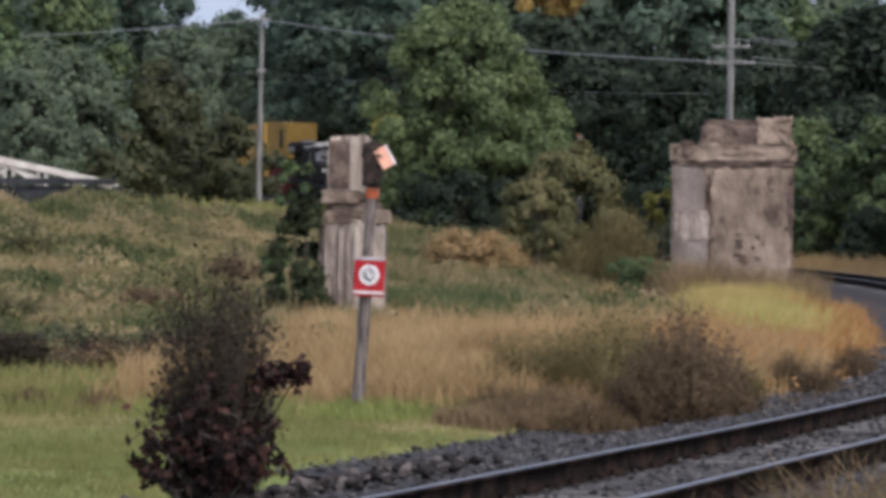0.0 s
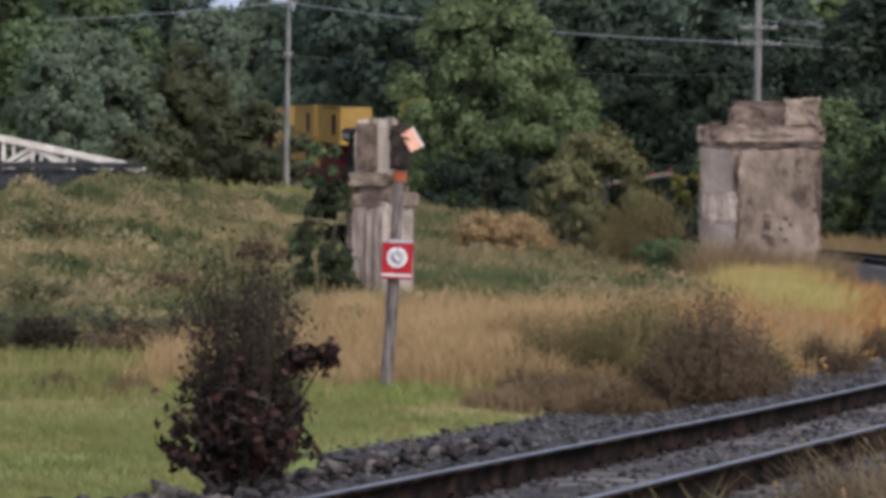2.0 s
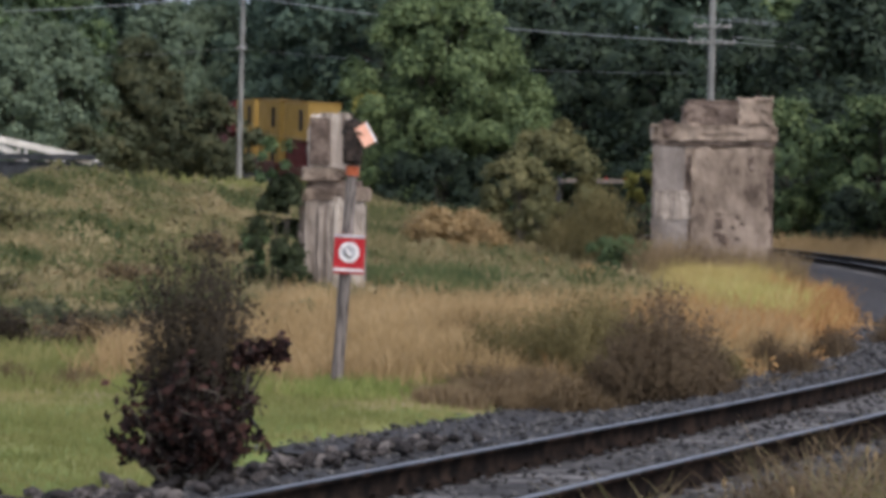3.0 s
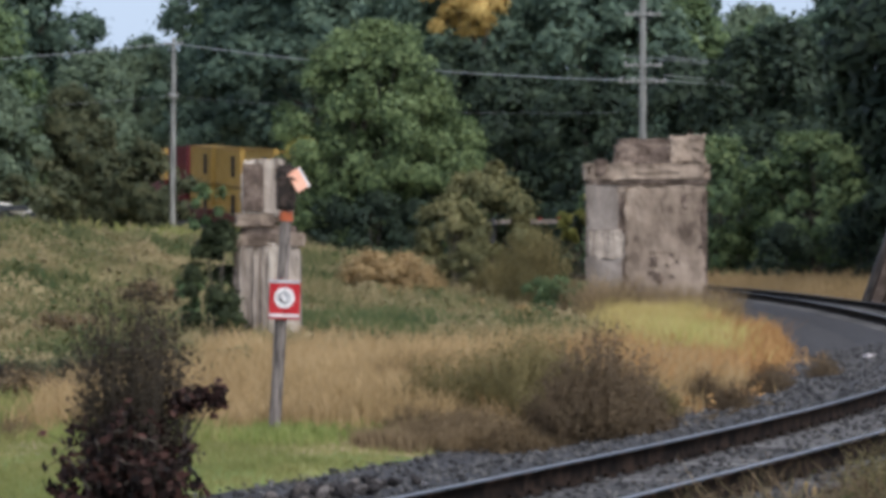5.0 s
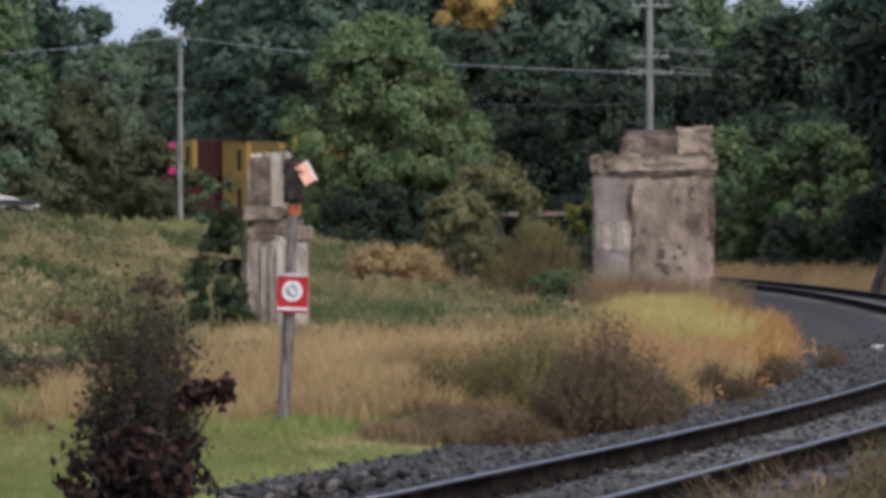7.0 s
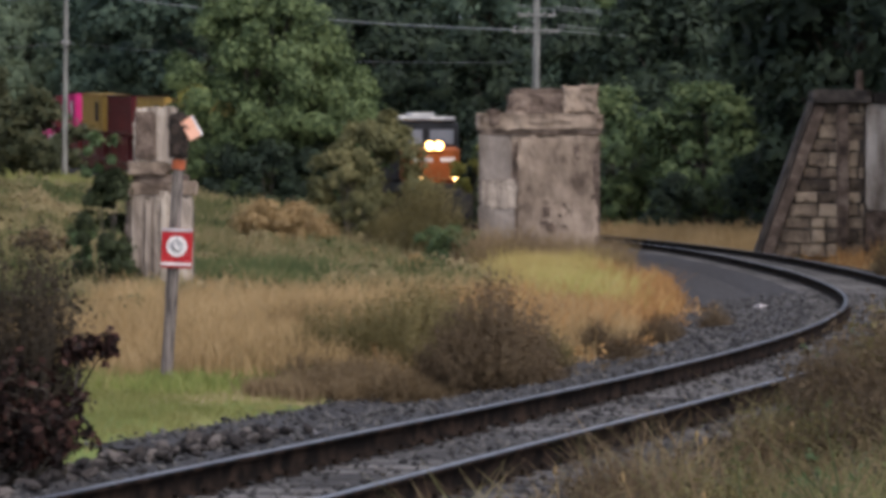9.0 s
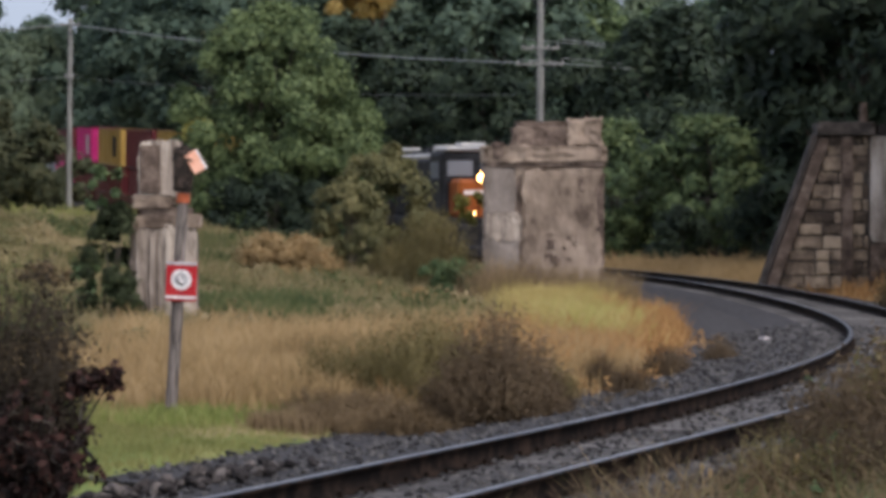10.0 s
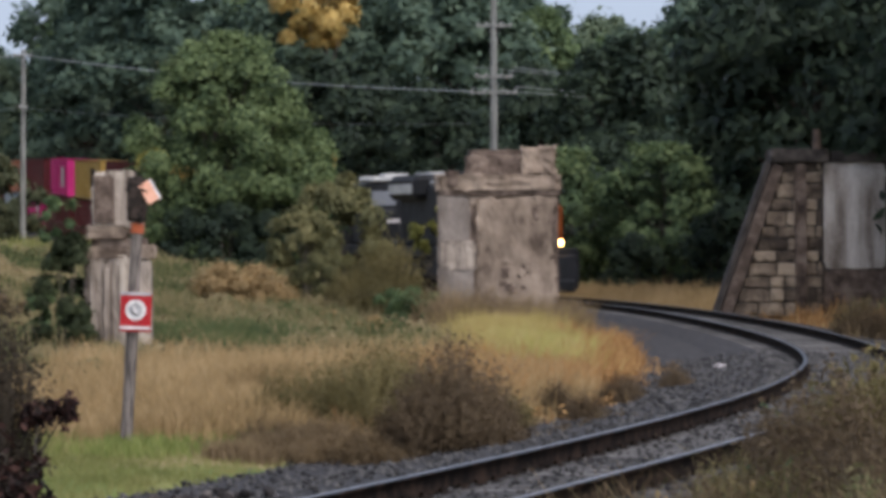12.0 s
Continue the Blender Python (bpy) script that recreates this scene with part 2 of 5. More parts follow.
def eroded(x0, x1, y0, y1, z0, z1, amount, size, seed, cuts=10, lean=0.0):
    """A block with worn faces and broken edges; lean draws its top in."""
    bm = bmesh.new()
    bmesh.ops.create_cube(bm, size=2.0)
    bmesh.ops.subdivide_edges(bm, edges=bm.edges[:], cuts=cuts, use_grid_fill=True)
    half = Vector(((x1 - x0) / 2, (y1 - y0) / 2, (z1 - z0) / 2))
    mid = Vector(((x0 + x1) / 2, (y0 + y1) / 2, (z0 + z1) / 2))
    for v in bm.verts:
        c = v.co.copy()
        edge = sorted(abs(k) for k in c)[1]
        p = Vector((c.x * half.x, c.y * half.y, c.z * half.z))
        wear = noise.noise((p + mid) / size + Vector((seed, 0, 0))) + 0.5 * noise.noise((p + mid) / size * 2.7 + Vector((0, seed, 0)))
        pull = 1 - lean * (c.z + 1) / 2
        p.x, p.y = p.x * pull, p.y * pull
        inward = Vector((c.x if abs(c.x) > .99 else 0, c.y if abs(c.y) > .99 else 0, c.z if abs(c.z) > .99 else 0))
        p -= inward * amount * (0.5 + wear + (1.0 + 1.6 * wear if edge > .97 else 0))
        v.co = p + mid
    return bm


def lump(seed, flat=0.75, level=1):
    """One broken stone of about unit size."""
    bm = bmesh.new()
    bmesh.ops.create_icosphere(bm, subdivisions=level, radius=0.5)
    for v in bm.verts:
        k = noise.noise(v.co * 2.1 + Vector((seed * 3.7, seed, 0)))
        v.co *= 1 + 0.55 * k
        v.co.z *= flat
    return bm


def smooth(a, b, x):
    t = np.clip((np.asarray(x, float) - a) / (b - a), 0, 1)
    return t * t * (3 - 2 * t)


# ---- the track's line: a bend that ends in a straight to the far left ----
LINE_Y = np.array([-20, 0, 18.8, 26.8, 32.1, 51.3, 86.0, 114.7, 145.0, 200.0, 277.0, 420.0])
LINE_X = np.array([-13.0, -7.1, -1.55, 0.79, 2.42, 6.85, 8.15, 6.45, 0.9, -10.8, -27.1, -57.4])


def spline(xs, ys, at):
    """A natural cubic through the points."""
    n, h = len(xs), np.diff(xs)
    a = np.zeros((n, n))
    r = np.zeros(n)
    a[0, 0] = a[-1, -1] = 1
    for i in range(1, n - 1):
        a[i, i - 1:i + 2] = h[i - 1], 2 * (h[i - 1] + h[i]), h[i]
        r[i] = 6 * ((ys[i + 1] - ys[i]) / h[i] - (ys[i] - ys[i - 1]) / h[i - 1])
    k = np.linalg.solve(a, r)
    i = np.clip(np.searchsorted(xs, at) - 1, 0, n - 2)
    u, v = at - xs[i], xs[i + 1] - at
    return (k[i] * v ** 3 + k[i + 1] * u ** 3) / (6 * h[i]) + (ys[i] / h[i] - k[i] * h[i] / 6) * v + (ys[i + 1] / h[i] - k[i + 1] * h[i] / 6) * u


def rail_z(y):
    y = np.asarray(y, float)
    dip = 0.075 * smooth(14, 30, y) * smooth(92, 60, y)
    return -dip + np.where(y > 102, 1.05e-4 * (np.minimum(y, 290) - 102) ** 2 + 0.039 * np.maximum(y - 290, 0) * 0.4, 0.0)


line_y = np.arange(-20, 420, 0.5)
line_x = spline(LINE_Y, LINE_X, line_y)
line_z = rail_z(line_y)
line_p = np.stack([line_x, line_y, line_z], 1)
line_s = np.concatenate([[0], np.cumsum(np.linalg.norm(np.diff(line_p, axis=0), axis=1))])


def on_line(s):
    """The place at the arc length s from the near end, and the way towards the far end."""
    p = Vector([float(np.interp(s, line_s, line_p[:, i])) for i in range(3)])
    q = Vector([float(np.interp(s + 0.4, line_s, line_p[:, i])) for i in range(3)])
    return p, (q - p).normalized()


def beside(s, across, up=0.0):
    """A place beside the line: across is metres to the camera's right of it."""
    p, d = on_line(s)
    return p + Vector((d.y, -d.x, 0)).normalized() * across + Vector((0, 0, up))


def off_line(x, y):
    """How far a place lies from the line; right of it is positive."""
    x, y = np.asarray(x, float), np.asarray(y, float)
    lx = np.interp(y, line_y, line_x)
    slope = np.interp(y, line_y, np.gradient(line_x, line_y))
    return (x - lx) / np.sqrt(1 + slope ** 2)


def ground_z(x, y):
    x, y = np.asarray(x, float), np.asarray(y, float)
    rough = 0.07 * np.sin(x * 1.3 + np.sin(y * .9)) * np.sin(y * 1.1 + .7) + 0.05 * np.sin(x * 2.9 + y * 1.7)
    z = -0.33 + rough * smooth(30, 45, y)
    bank = smooth(50, 88, y) * smooth(-3.5, -14.0, x)
    z = z + bank * (2.15 - 0.75 * smooth(-15.4, -17.6, x) + 2.5 * rough)
    z = z + 1.25 * smooth(62, 112, y) * smooth(3.0, -4.0, x) * (1 - bank)
    z = z - 0.45 * np.exp(-((y - 49) / 3.5) ** 2) * smooth(-5.5, -8, x)
    z = z + 0.28 * smooth(22, 12, y) * smooth(-1.0, 1.5, x)
    far = smooth(120, 190, y)
    z = z * (1 - far) + far * np.maximum(rail_z(y) - 0.35, 2.1 * smooth(-4, -14, x))
    d = np.abs(off_line(x, y))
    near = smooth(4.6, 2.6, d)
    return z * (1 - near) + (rail_z(y) - 0.52) * near


# ---- ground ----
def ground():
    xs = np.concatenate([[-2600, -900, -300, -130], np.arange(-70, 46, 0.7), [80, 160, 400, 1000, 2600]])
    ys = np.concatenate([[-2600, -800, -200, -60], np.arange(-18, 130, 0.7), np.arange(130, 330, 2.5), [380, 500, 800, 1500, 4000]])
    gx, gy = np.meshgrid(xs, ys)
    gz = ground_z(gx, gy)
    nx, ny = len(xs), len(ys)
    idx = np.arange(nx * ny).reshape(ny, nx)
    quads = np.stack([idx[:-1, :-1], idx[:-1, 1:], idx[1:, 1:], idx[1:, :-1]], -1).reshape(-1, 4)
    me = sheet("ground", np.stack([gx, gy, gz], -1).reshape(-1, 3), quads)
    cx, cy = (gx[:-1, :-1] + 0.35).ravel(), (gy[:-1, :-1] + 0.35).ravel()
    lawn = (cy < 33 - 0.5 * np.sin(cx * 2)) & (off_line(cx, cy) < 0) & (cy > -20)
    me.materials.append(SOIL)
    me.materials.append(TURF)
    me.polygons.foreach_set("material_index", lawn.astype(np.int32))
    tagged(part("ground", me, None, smooth=True), "uneven grassy ground with a bank and a mown verge", "ground", kind="structure")


ground()


def sky_backdrop():
    """Plain dull evening sky far behind the wood."""
    m = glowing("evening_sky", (.46, .56, .7), .62)
    m.node_tree.nodes["Principled BSDF"].inputs["Base Color"].default_value = (0, 0, 0, 1)
    ang = np.linspace(-.7, .7, 25)
    v = np.concatenate([np.stack([2300 * np.sin(ang), 2300 * np.cos(ang), np.full(25, z)], 1) for z in (-20, 420)])
    k = np.arange(24)[:, None]
    tagged(part("backdrop", sheet("backdrop", v, k + [0, 1, 26, 25]), m), "plain pale blue-grey evening sky behind the wood", "sky", kind="structure")


sky_backdrop()


def swept(name, profile, s0, s1, step, material, parent, label="", closed=True):
    """A profile of (across, up) pulled along the line."""
    ss = np.arange(s0, s1, step)
    k = len(profile)
    verts = [beside(s, a, b) for s in ss for a, b in profile]
    quads = []
    for i in range(len(ss) - 1):
        for j in range(k if closed else k - 1):
            a, b = i * k + j, i * k + (j + 1) % k
            quads.append((a, b, b + k, a + k))
    return part(name, sheet(name, np.array(verts), quads), material, parent, label)


def stones(name, pts, sizes, material, parent=None, shapes=6):
    """Many loose stones in one mesh."""
    forms = []
    for i in range(shapes):
        bm = lump(i + 1, 0.7, 1)
        bm.verts.ensure_lookup_table()
        forms.append((np.array([v.co[:] for v in bm.verts]), np.array([[v.index for v in f.verts] for f in bm.faces])))
        bm.free()
    rng = np.random.default_rng(5)
    verts, tris, base = [], [], 0
    for p, s in zip(pts, sizes):
        v, f = forms[rng.integers(shapes)]
        a = rng.uniform(0, 6.28)
        c, d = math.cos(a), math.sin(a)
        w = np.stack([v[:, 0] * c - v[:, 1] * d, v[:, 0] * d + v[:, 1] * c, v[:, 2]], 1) * s + p
        verts.append(w)
        tris.append(f + base)
        base += len(v)
    return part(name, sheet(name, np.concatenate(verts), None, np.concatenate(tris)), material, parent)


def arc_at(y):
    return float(np.interp(y, line_y, line_s))


# ---- railway track ----
BED = [(-3.3, -.62), (-2.0, -.186), (2.0, -.186), (3.3, -.62)]
SHOULDER = [(-4.3, -.62), (-4.0, -.33), (-3.2, -.36), (-2.2, -.24), (-2.0, -.6)]


def railway():
    bed = swept("ballast_bed", BED, arc_at(-19), arc_at(400), 1.0, BALLAST, None)
    tagged(bed, "dark grey crushed stone ballast under the rails", "ballast", kind="structure")
    edge = swept("ballast_shoulder", SHOULDER, arc_at(26.8), arc_at(120), 1.0, BALLAST, None)
    tagged(edge, "flat dark gravel shoulder beside the ballast", "gravel", kind="structure")
    track = thing("railway_track", Matrix(), "single curved railway track with rusty rails on ties", "railway track", kind="structure")
    foot = [(-.075, -.18), (-.075, -.168), (-.012, -.15), (-.012, -.045), (-.036, -.035), (-.036, -.004), (.036, -.004), (.036, -.035), (.012, -.045), (.012, -.15), (.075, -.168), (.075, -.18)]
    for side in (-0.755, 0.755):
        rail = swept("rail", [(side + a, b) for a, b in foot], arc_at(-19), arc_at(400), 1.0, RAIL_SIDE, track, "rust-brown steel rail")
        swept("rail_head", [(side - .034, -.004), (side - .03, 0), (side + .03, 0), (side + .034, -.004)], arc_at(-19), arc_at(400), 1.0, RAIL_TOP, rail, "bright worn running surface", closed=False)
    tie_mesh = bpy.data.meshes.new("tie")
    bm = boxed(-1.3, 1.3, -.115, .115, -.36, -.178, 0.012)
    bm.to_mesh(tie_mesh)
    bm.free()
    tie_mesh.materials.append(TIE)
    plate_mesh = bpy.data.meshes.new("tie_plate")
    bm = boxed(-.18, .18, -.09, .09, -.178, -.166, 0.004)
    for sx in (-.11, .11):
        box(bm, sx - .015, sx + .015, -.05, -.02, -.168, -.13)
    bm.to_mesh(plate_mesh)
    bm.free()
    plate_mesh.materials.append(RAIL_SIDE)
    rng = random.Random(4)
    s = arc_at(10)
    for i in range(230):
        p, d = on_line(s)
        turn = Matrix.Translation(p) @ Matrix.Rotation(math.atan2(-d.x, d.y) + rng.uniform(-.015, .015), 4, "Z")
        ob = new("tie", tie_mesh)
        ob.parent, ob.matrix_basis = track, turn
        if s < arc_at(45):
            for side in (-.755, .755):
                q = new("tie_plate", plate_mesh)
                q.parent, q.matrix_basis = ob, Matrix.Translation((side, 0, 0))
        s += 0.53
    rng = np.random.default_rng(2)
    pts, sizes = [], []
    for _ in range(25000):
        y = 14 + 50 * rng.random() ** 1.7
        a = rng.uniform(-4.05, 3.1)
        if abs(abs(a) - .755) < .1:
            continue
        if a < -3.1 and y < 26.8:
            continue
        form = BED if y < 26.8 or a > -2.2 else SHOULDER
        up = float(np.interp(a, [k[0] for k in form], [k[1] for k in form]))
        pts.append(np.array(beside(arc_at(y), a, up + rng.uniform(-.015, .02))))
        sizes.append(rng.uniform(.025, .06) * (1 + (y - 14) / 90))
    tagged(stones("loose_ballast", pts, sizes, STONE_BIT), "loose grey crushed stones between and beside rails", "gravel", kind="stuff")


railway()


# ---- foliage ----
def softened(me, normals):
    """Lets small leaves take the light as the mass that they belong to."""
    normals = normals / (np.linalg.norm(normals, axis=1)[:, None] + 1e-6)
    me.polygons.foreach_set("use_smooth", [True] * len(me.polygons))
    me.normals_split_custom_set_from_vertices(normals.tolist())
    return me


def leaf_mesh(name, centres, outward, size, rng, droop=0.12, slim=0.5):
    """Small folded leaves at the centres; they face roughly outward."""
    n = len(centres)
    nrm = outward + rng.normal(0, 0.7, (n, 3)) + np.array([0, 0, droop])
    nrm /= np.linalg.norm(nrm, axis=1)[:, None] + 1e-6
    t = np.cross(nrm, rng.normal(0, 1, (n, 3)))
    t /= np.linalg.norm(t, axis=1)[:, None] + 1e-6
    b = np.cross(nrm, t)
    s = (size * rng.uniform(0.6, 1.35, n))[:, None]
    fold = nrm * s * 0.16
    v = np.stack([centres - t * s, centres - b * s * slim - fold, centres + t * s, centres + b * s * slim - fold], 1).reshape(-1, 3)
    k = np.arange(n)[:, None] * 4
    me = sheet(name, v, None, np.concatenate([k + [0, 1, 2], k + [0, 2, 3]]))
    return softened(me, np.repeat(outward / (np.linalg.norm(outward, axis=1)[:, None] + 1e-6) + 0.38 * nrm, 4, 0))


def branch(bm, points, radii, sides=6):
    for a, b, r, q in zip(points[:-1], points[1:], radii[:-1], radii[1:]):
        rod(bm, a, b, r, q, sides)


def crown_points(rng, height, low, wide, clumps, leaves, peak=0.45, clump_size=0.2):
    """Leaf places in uneven clumps: the crown is widest at the share `peak` of its height."""
    cs = []
    while len(cs) < clumps:
        h = rng.random()
        w = (1 - ((h - peak) / (1 - peak)) ** 2 if h > peak else 1 - 0.55 * ((peak - h) / peak) ** 2)
        r = wide * math.sqrt(max(w, 0.03)) * rng.random() ** 0.4 * rng.uniform(.78, 1.1)
        a = rng.uniform(0, 6.283)
        cs.append((r * math.cos(a), r * math.sin(a), low + h * (height - low) * 0.97))
    cs = np.array(cs)
    which = rng.integers(0, clumps, leaves)
    d = rng.normal(0, 1, (leaves, 3))
    d /= np.linalg.norm(d, axis=1)[:, None]
    d[:, 2] = np.where(d[:, 2] < -0.65, -d[:, 2], d[:, 2])
    rad = wide * clump_size * rng.uniform(0.6, 1.3, clumps)[which] * rng.random(leaves) ** 0.35
    jag = 1 + 0.35 * rng.normal(0, 1, leaves) * (rng.random(leaves) < .25)
    pts = cs[which] + d * (rad * jag)[:, None] * np.array([1, 1, .95])
    mid = np.array([0, 0, low + (height - low) * 0.4])
    out = d * 0.8 + (pts - mid) / wide * 0.5
    return pts, out, cs


def make_tree(name, seed, height, low, wide, leaves, leaf, material, label, category="tree", clumps=60, peak=0.45, trunk=0.2, clump_size=0.22, stems=1):
    rng = np.random.default_rng(seed)
    ob = thing(name, Matrix(), label, category)
    pts, out, cs = crown_points(rng, height, low, wide, clumps, leaves, peak, clump_size)
    part("crown", leaf_mesh("crown", pts, out, leaf, rng), material, ob)
    bm = bmesh.new()
    for k in range(stems):
        a = 6.28 * k / stems + seed
        dx, dy = (math.cos(a) * wide * .22, math.sin(a) * wide * .22) if stems > 1 else (0, 0)
        steps = [(dx * u + rng.normal(0, .04) * wide * u, dy * u + rng.normal(0, .04) * wide * u, -0.3 + u * (height * .8 + .3)) for u in (0, .15, .35, .6, .85, 1)]
        branch(bm, steps, [trunk * q / math.sqrt(stems) for q in (1.35, 1, .8, .55, .3, .12)], 7)
    tagged(part("trunk" if stems == 1 else "stem", bm, BARK, ob), kind="stuff" if stems > 2 else "")
    for c in cs[rng.permutation(clumps)[:max(5, clumps // 7)]]:
        bm = bmesh.new()
        z = max(low * .7, c[2] * .62)
        mid = (c[0] * .5, c[1] * .5, z + (c[2] - z) * .35)
        branch(bm, [(0, 0, z), mid, tuple(c)], [trunk * .38, trunk * .22, trunk * .07], 5)
        part("limb", bm, BARK, ob)
    return ob


def put(ob, x, y, turn=0.0, scale=1.0, copy=True, sink=0.1):
    m = pose(x, y, float(ground_z(x, y)) - sink, 0, 0, turn)
    made = copy_thing(ob, m) if copy else ob
    if not copy:
        made.matrix_world = m
    made.scale = (scale, scale, scale)
    return made


def blade_mesh(name, pts, high, wide, rng, lean=0.35):
    """Grass blades: a bent strip each."""
    n = len(pts)
    a = rng.uniform(-1.45, 1.45, n)
    side = np.stack([np.cos(a), np.sin(a), np.zeros(n)], 1) * (wide * rng.uniform(.6, 1.3, n))[:, None] * 0.5
    bend = rng.normal(0, lean, (n, 2)) * high[:, None]
    mid = pts + np.stack([bend[:, 0] * .3, bend[:, 1] * .3, high * .58], 1)
    tip = pts + np.stack([bend[:, 0], bend[:, 1], high * rng.uniform(.85, 1, n)], 1)
    v = np.stack([pts - side, pts + side, mid + side * .8, mid - side * .8, tip], 1).reshape(-1, 3)
    k = np.arange(n)[:, None] * 5
    me = sheet(name, v, k + [0, 1, 2, 3], k + [3, 2, 4])
    return softened(me, np.repeat(np.array([0, -.35, 1.0]) + rng.normal(0, .28, (n, 3)), 5, 0))


def grass(name, n, spots, area, high, wide, material, label, seed, tuft=0.12, keep=None, lean=0.35):
    """Tufts of blades over an area (x0, x1, y0, y1); keep(x, y) says where they grow, 0 to 1."""
    rng = np.random.default_rng(seed)
    x0, x1, y0, y1 = area
    cx, cy = rng.uniform(x0, x1, spots), rng.uniform(y0, y1, spots)
    if keep is not None:
        ok = rng.random(spots) < keep(cx, cy)
        cx, cy = cx[ok], cy[ok]
    grown = rng.uniform(.55, 1.25, len(cx)) * (1 + .25 * np.sin(cx * 1.9 + 2) * np.sin(cy * .8))
    w = rng.integers(0, len(cx), n)
    x, y = cx[w] + rng.normal(0, tuft, n), cy[w] + rng.normal(0, tuft, n)
    z = ground_z(x, y) - 0.02
    h = high * grown[w] * rng.uniform(.5, 1.2, n)
    return tagged(part(name, blade_mesh(name, np.stack([x, y, z], 1), h, wide, rng, lean), material), label, "grass", kind="stuff")


# ---- grass, by patch ----
def fields():
    left = lambda x, y, d: off_line(x, y) < -d
    grass("lawn_grass", 70000, 12000, (-9, 1, 18.5, 34), 0.085, .012, BLADE_LAWN, "short mown green grass verge", 1, .1, lambda x, y: (off_line(x, y) < -2.9 - smooth(25.5, 27.5, y)) * 1.0)
    grass("lush_grass", 15000, 900, (-5.2, .4, 33.8, 39), 0.2, .016, BLADE_LUSH, "lush bright green grass round the post", 2, .14, lambda x, y: left(x, y, 4.1) * smooth(33.6, 35.2, y - .35 * np.sin(x * 3)) * (.35 + .65 * np.exp(-((x + 2.2) / 1.6) ** 2)))
    grass("rank_grass", 14000, 900, (-11, -3.6, 34.2, 42), 0.24, .018, BLADE_LAWN, "mixed grass below the bank", 3, .18)
    grass("straw_grass", 60000, 4200, (-5.5, 2.6, 35.5, 60), 0.5, .02, BLADE_STRAW, "tall straw-coloured dry grass", 4, .18, lambda x, y: left(x, y, 3.4) * (.45 + .55 * smooth(58, 40, y)))
    grass("rust_grass", 46000, 2200, (-1.0, 7.0, 36, 70), 0.46, .018, BLADE_RUST, "rust-brown dry grass beside the ballast", 5, .16, lambda x, y: (left(x, y, 3.8) & (off_line(x, y) > -7.6 + .03 * (y - 30))) * smooth(-1.4, .3, x) * .95)
    grass("brown_verge_grass", 16000, 1100, (-1.8, 3.0, 29.5, 37), 0.26, .014, WEED_BROWN, "low brown withered grass beside the ballast", 16, .14, lambda x, y: (left(x, y, 4.0) & (off_line(x, y) > -5.6)) * smooth(-1.8, -.3, x))
    grass("pier_foot_grass", 9000, 300, (.7, 4.1, 75.5, 79.4), .95, .016, WEED_BROWN, "feathery brown grass before the large pier", 18, .2, None, .3)
    grass("fresh_grass", 9000, 420, (1.5, 3.1, 52, 63), 0.62, .014, BLADE_GOLD, "fresh yellow-green grass patch before the pier", 17, .18, lambda x, y: left(x, y, 4.2) * 1.0)
    grass("golden_grass", 60000, 2600, (-.6, 6.0, 50, 79), 0.55, .014, BLADE_YELLOW, "tall yellow grass before the large pier", 6, .2, lambda x, y: left(x, y, 3.0) * smooth(.8, 2.4, x) * smooth(-4.6, -6.4, off_line(x, y)))
    grass("bank_grass", 70000, 7000, (-24, -4.0, 44, 98), 0.3, .035, BLADE_HILL, "rough tan and green grass on the bank", 7, .24)
    grass("meadow_grass", 40000, 3000, (-8, 2.5, 56, 116), 0.45, .04, BLADE_HILL, "rough meadow grass between the piers", 8, .25, lambda x, y: left(x, y, 3.0) * 1.0)
    grass("green_meadow", 14000, 800, (-5.2, -2.2, 63, 74), 0.45, .035, BLADE_DARK, "rank green grass in a hollow, darkened in colour for shade", 9, .25)
    grass("far_grass", 26000, 1600, (4.5, 14, 112, 139), 0.7, .035, BLADE_STRAW, "yellow dry grass beyond the track", 10, .3, lambda x, y: (np.abs(off_line(x, y)) > 3.0) * 1.0)
    grass("far_turf", 26000, 2200, (-34, -5, 96, 210), 0.3, .07, BLADE_LAWN, "grass on the plateau behind the bank", 11, .4, lambda x, y: (np.abs(off_line(x, y)) > 3.2) * 1.0)
    grass("verge_weeds", 44000, 2600, (.2, 9, 13, 50), 0.6, .014, BLADE_HILL, "tall mixed weeds beside the outer rail", 12, .15, lambda x, y: smooth(1.3, 2.4, off_line(x, y)) * 1.0, .45)
    grass("verge_dry_grass", 34000, 2200, (.0, 12, 13, 75), 0.65, .012, WEED_BROWN, "dry brown grass stalks beside the outer rail", 13, .14, lambda x, y: smooth(1.2, 2.3, off_line(x, y)) * .9, .4)
    grass("verge_green", 7000, 320, (1.0, 6, 13, 30), 0.42, .016, BLADE_LUSH, "fresh green weeds among the dry grass", 14, .16, lambda x, y: smooth(2.0, 3.6, off_line(x, y)) * .8, .5)
    grass("far_verge_grass", 9000, 500, (8, 22, 55, 100), 0.6, .03, BLADE_RUST, "dry grass and weeds at the foot of the abutment", 15, .2, lambda x, y: (off_line(x, y) > 2.2) * 1.0)


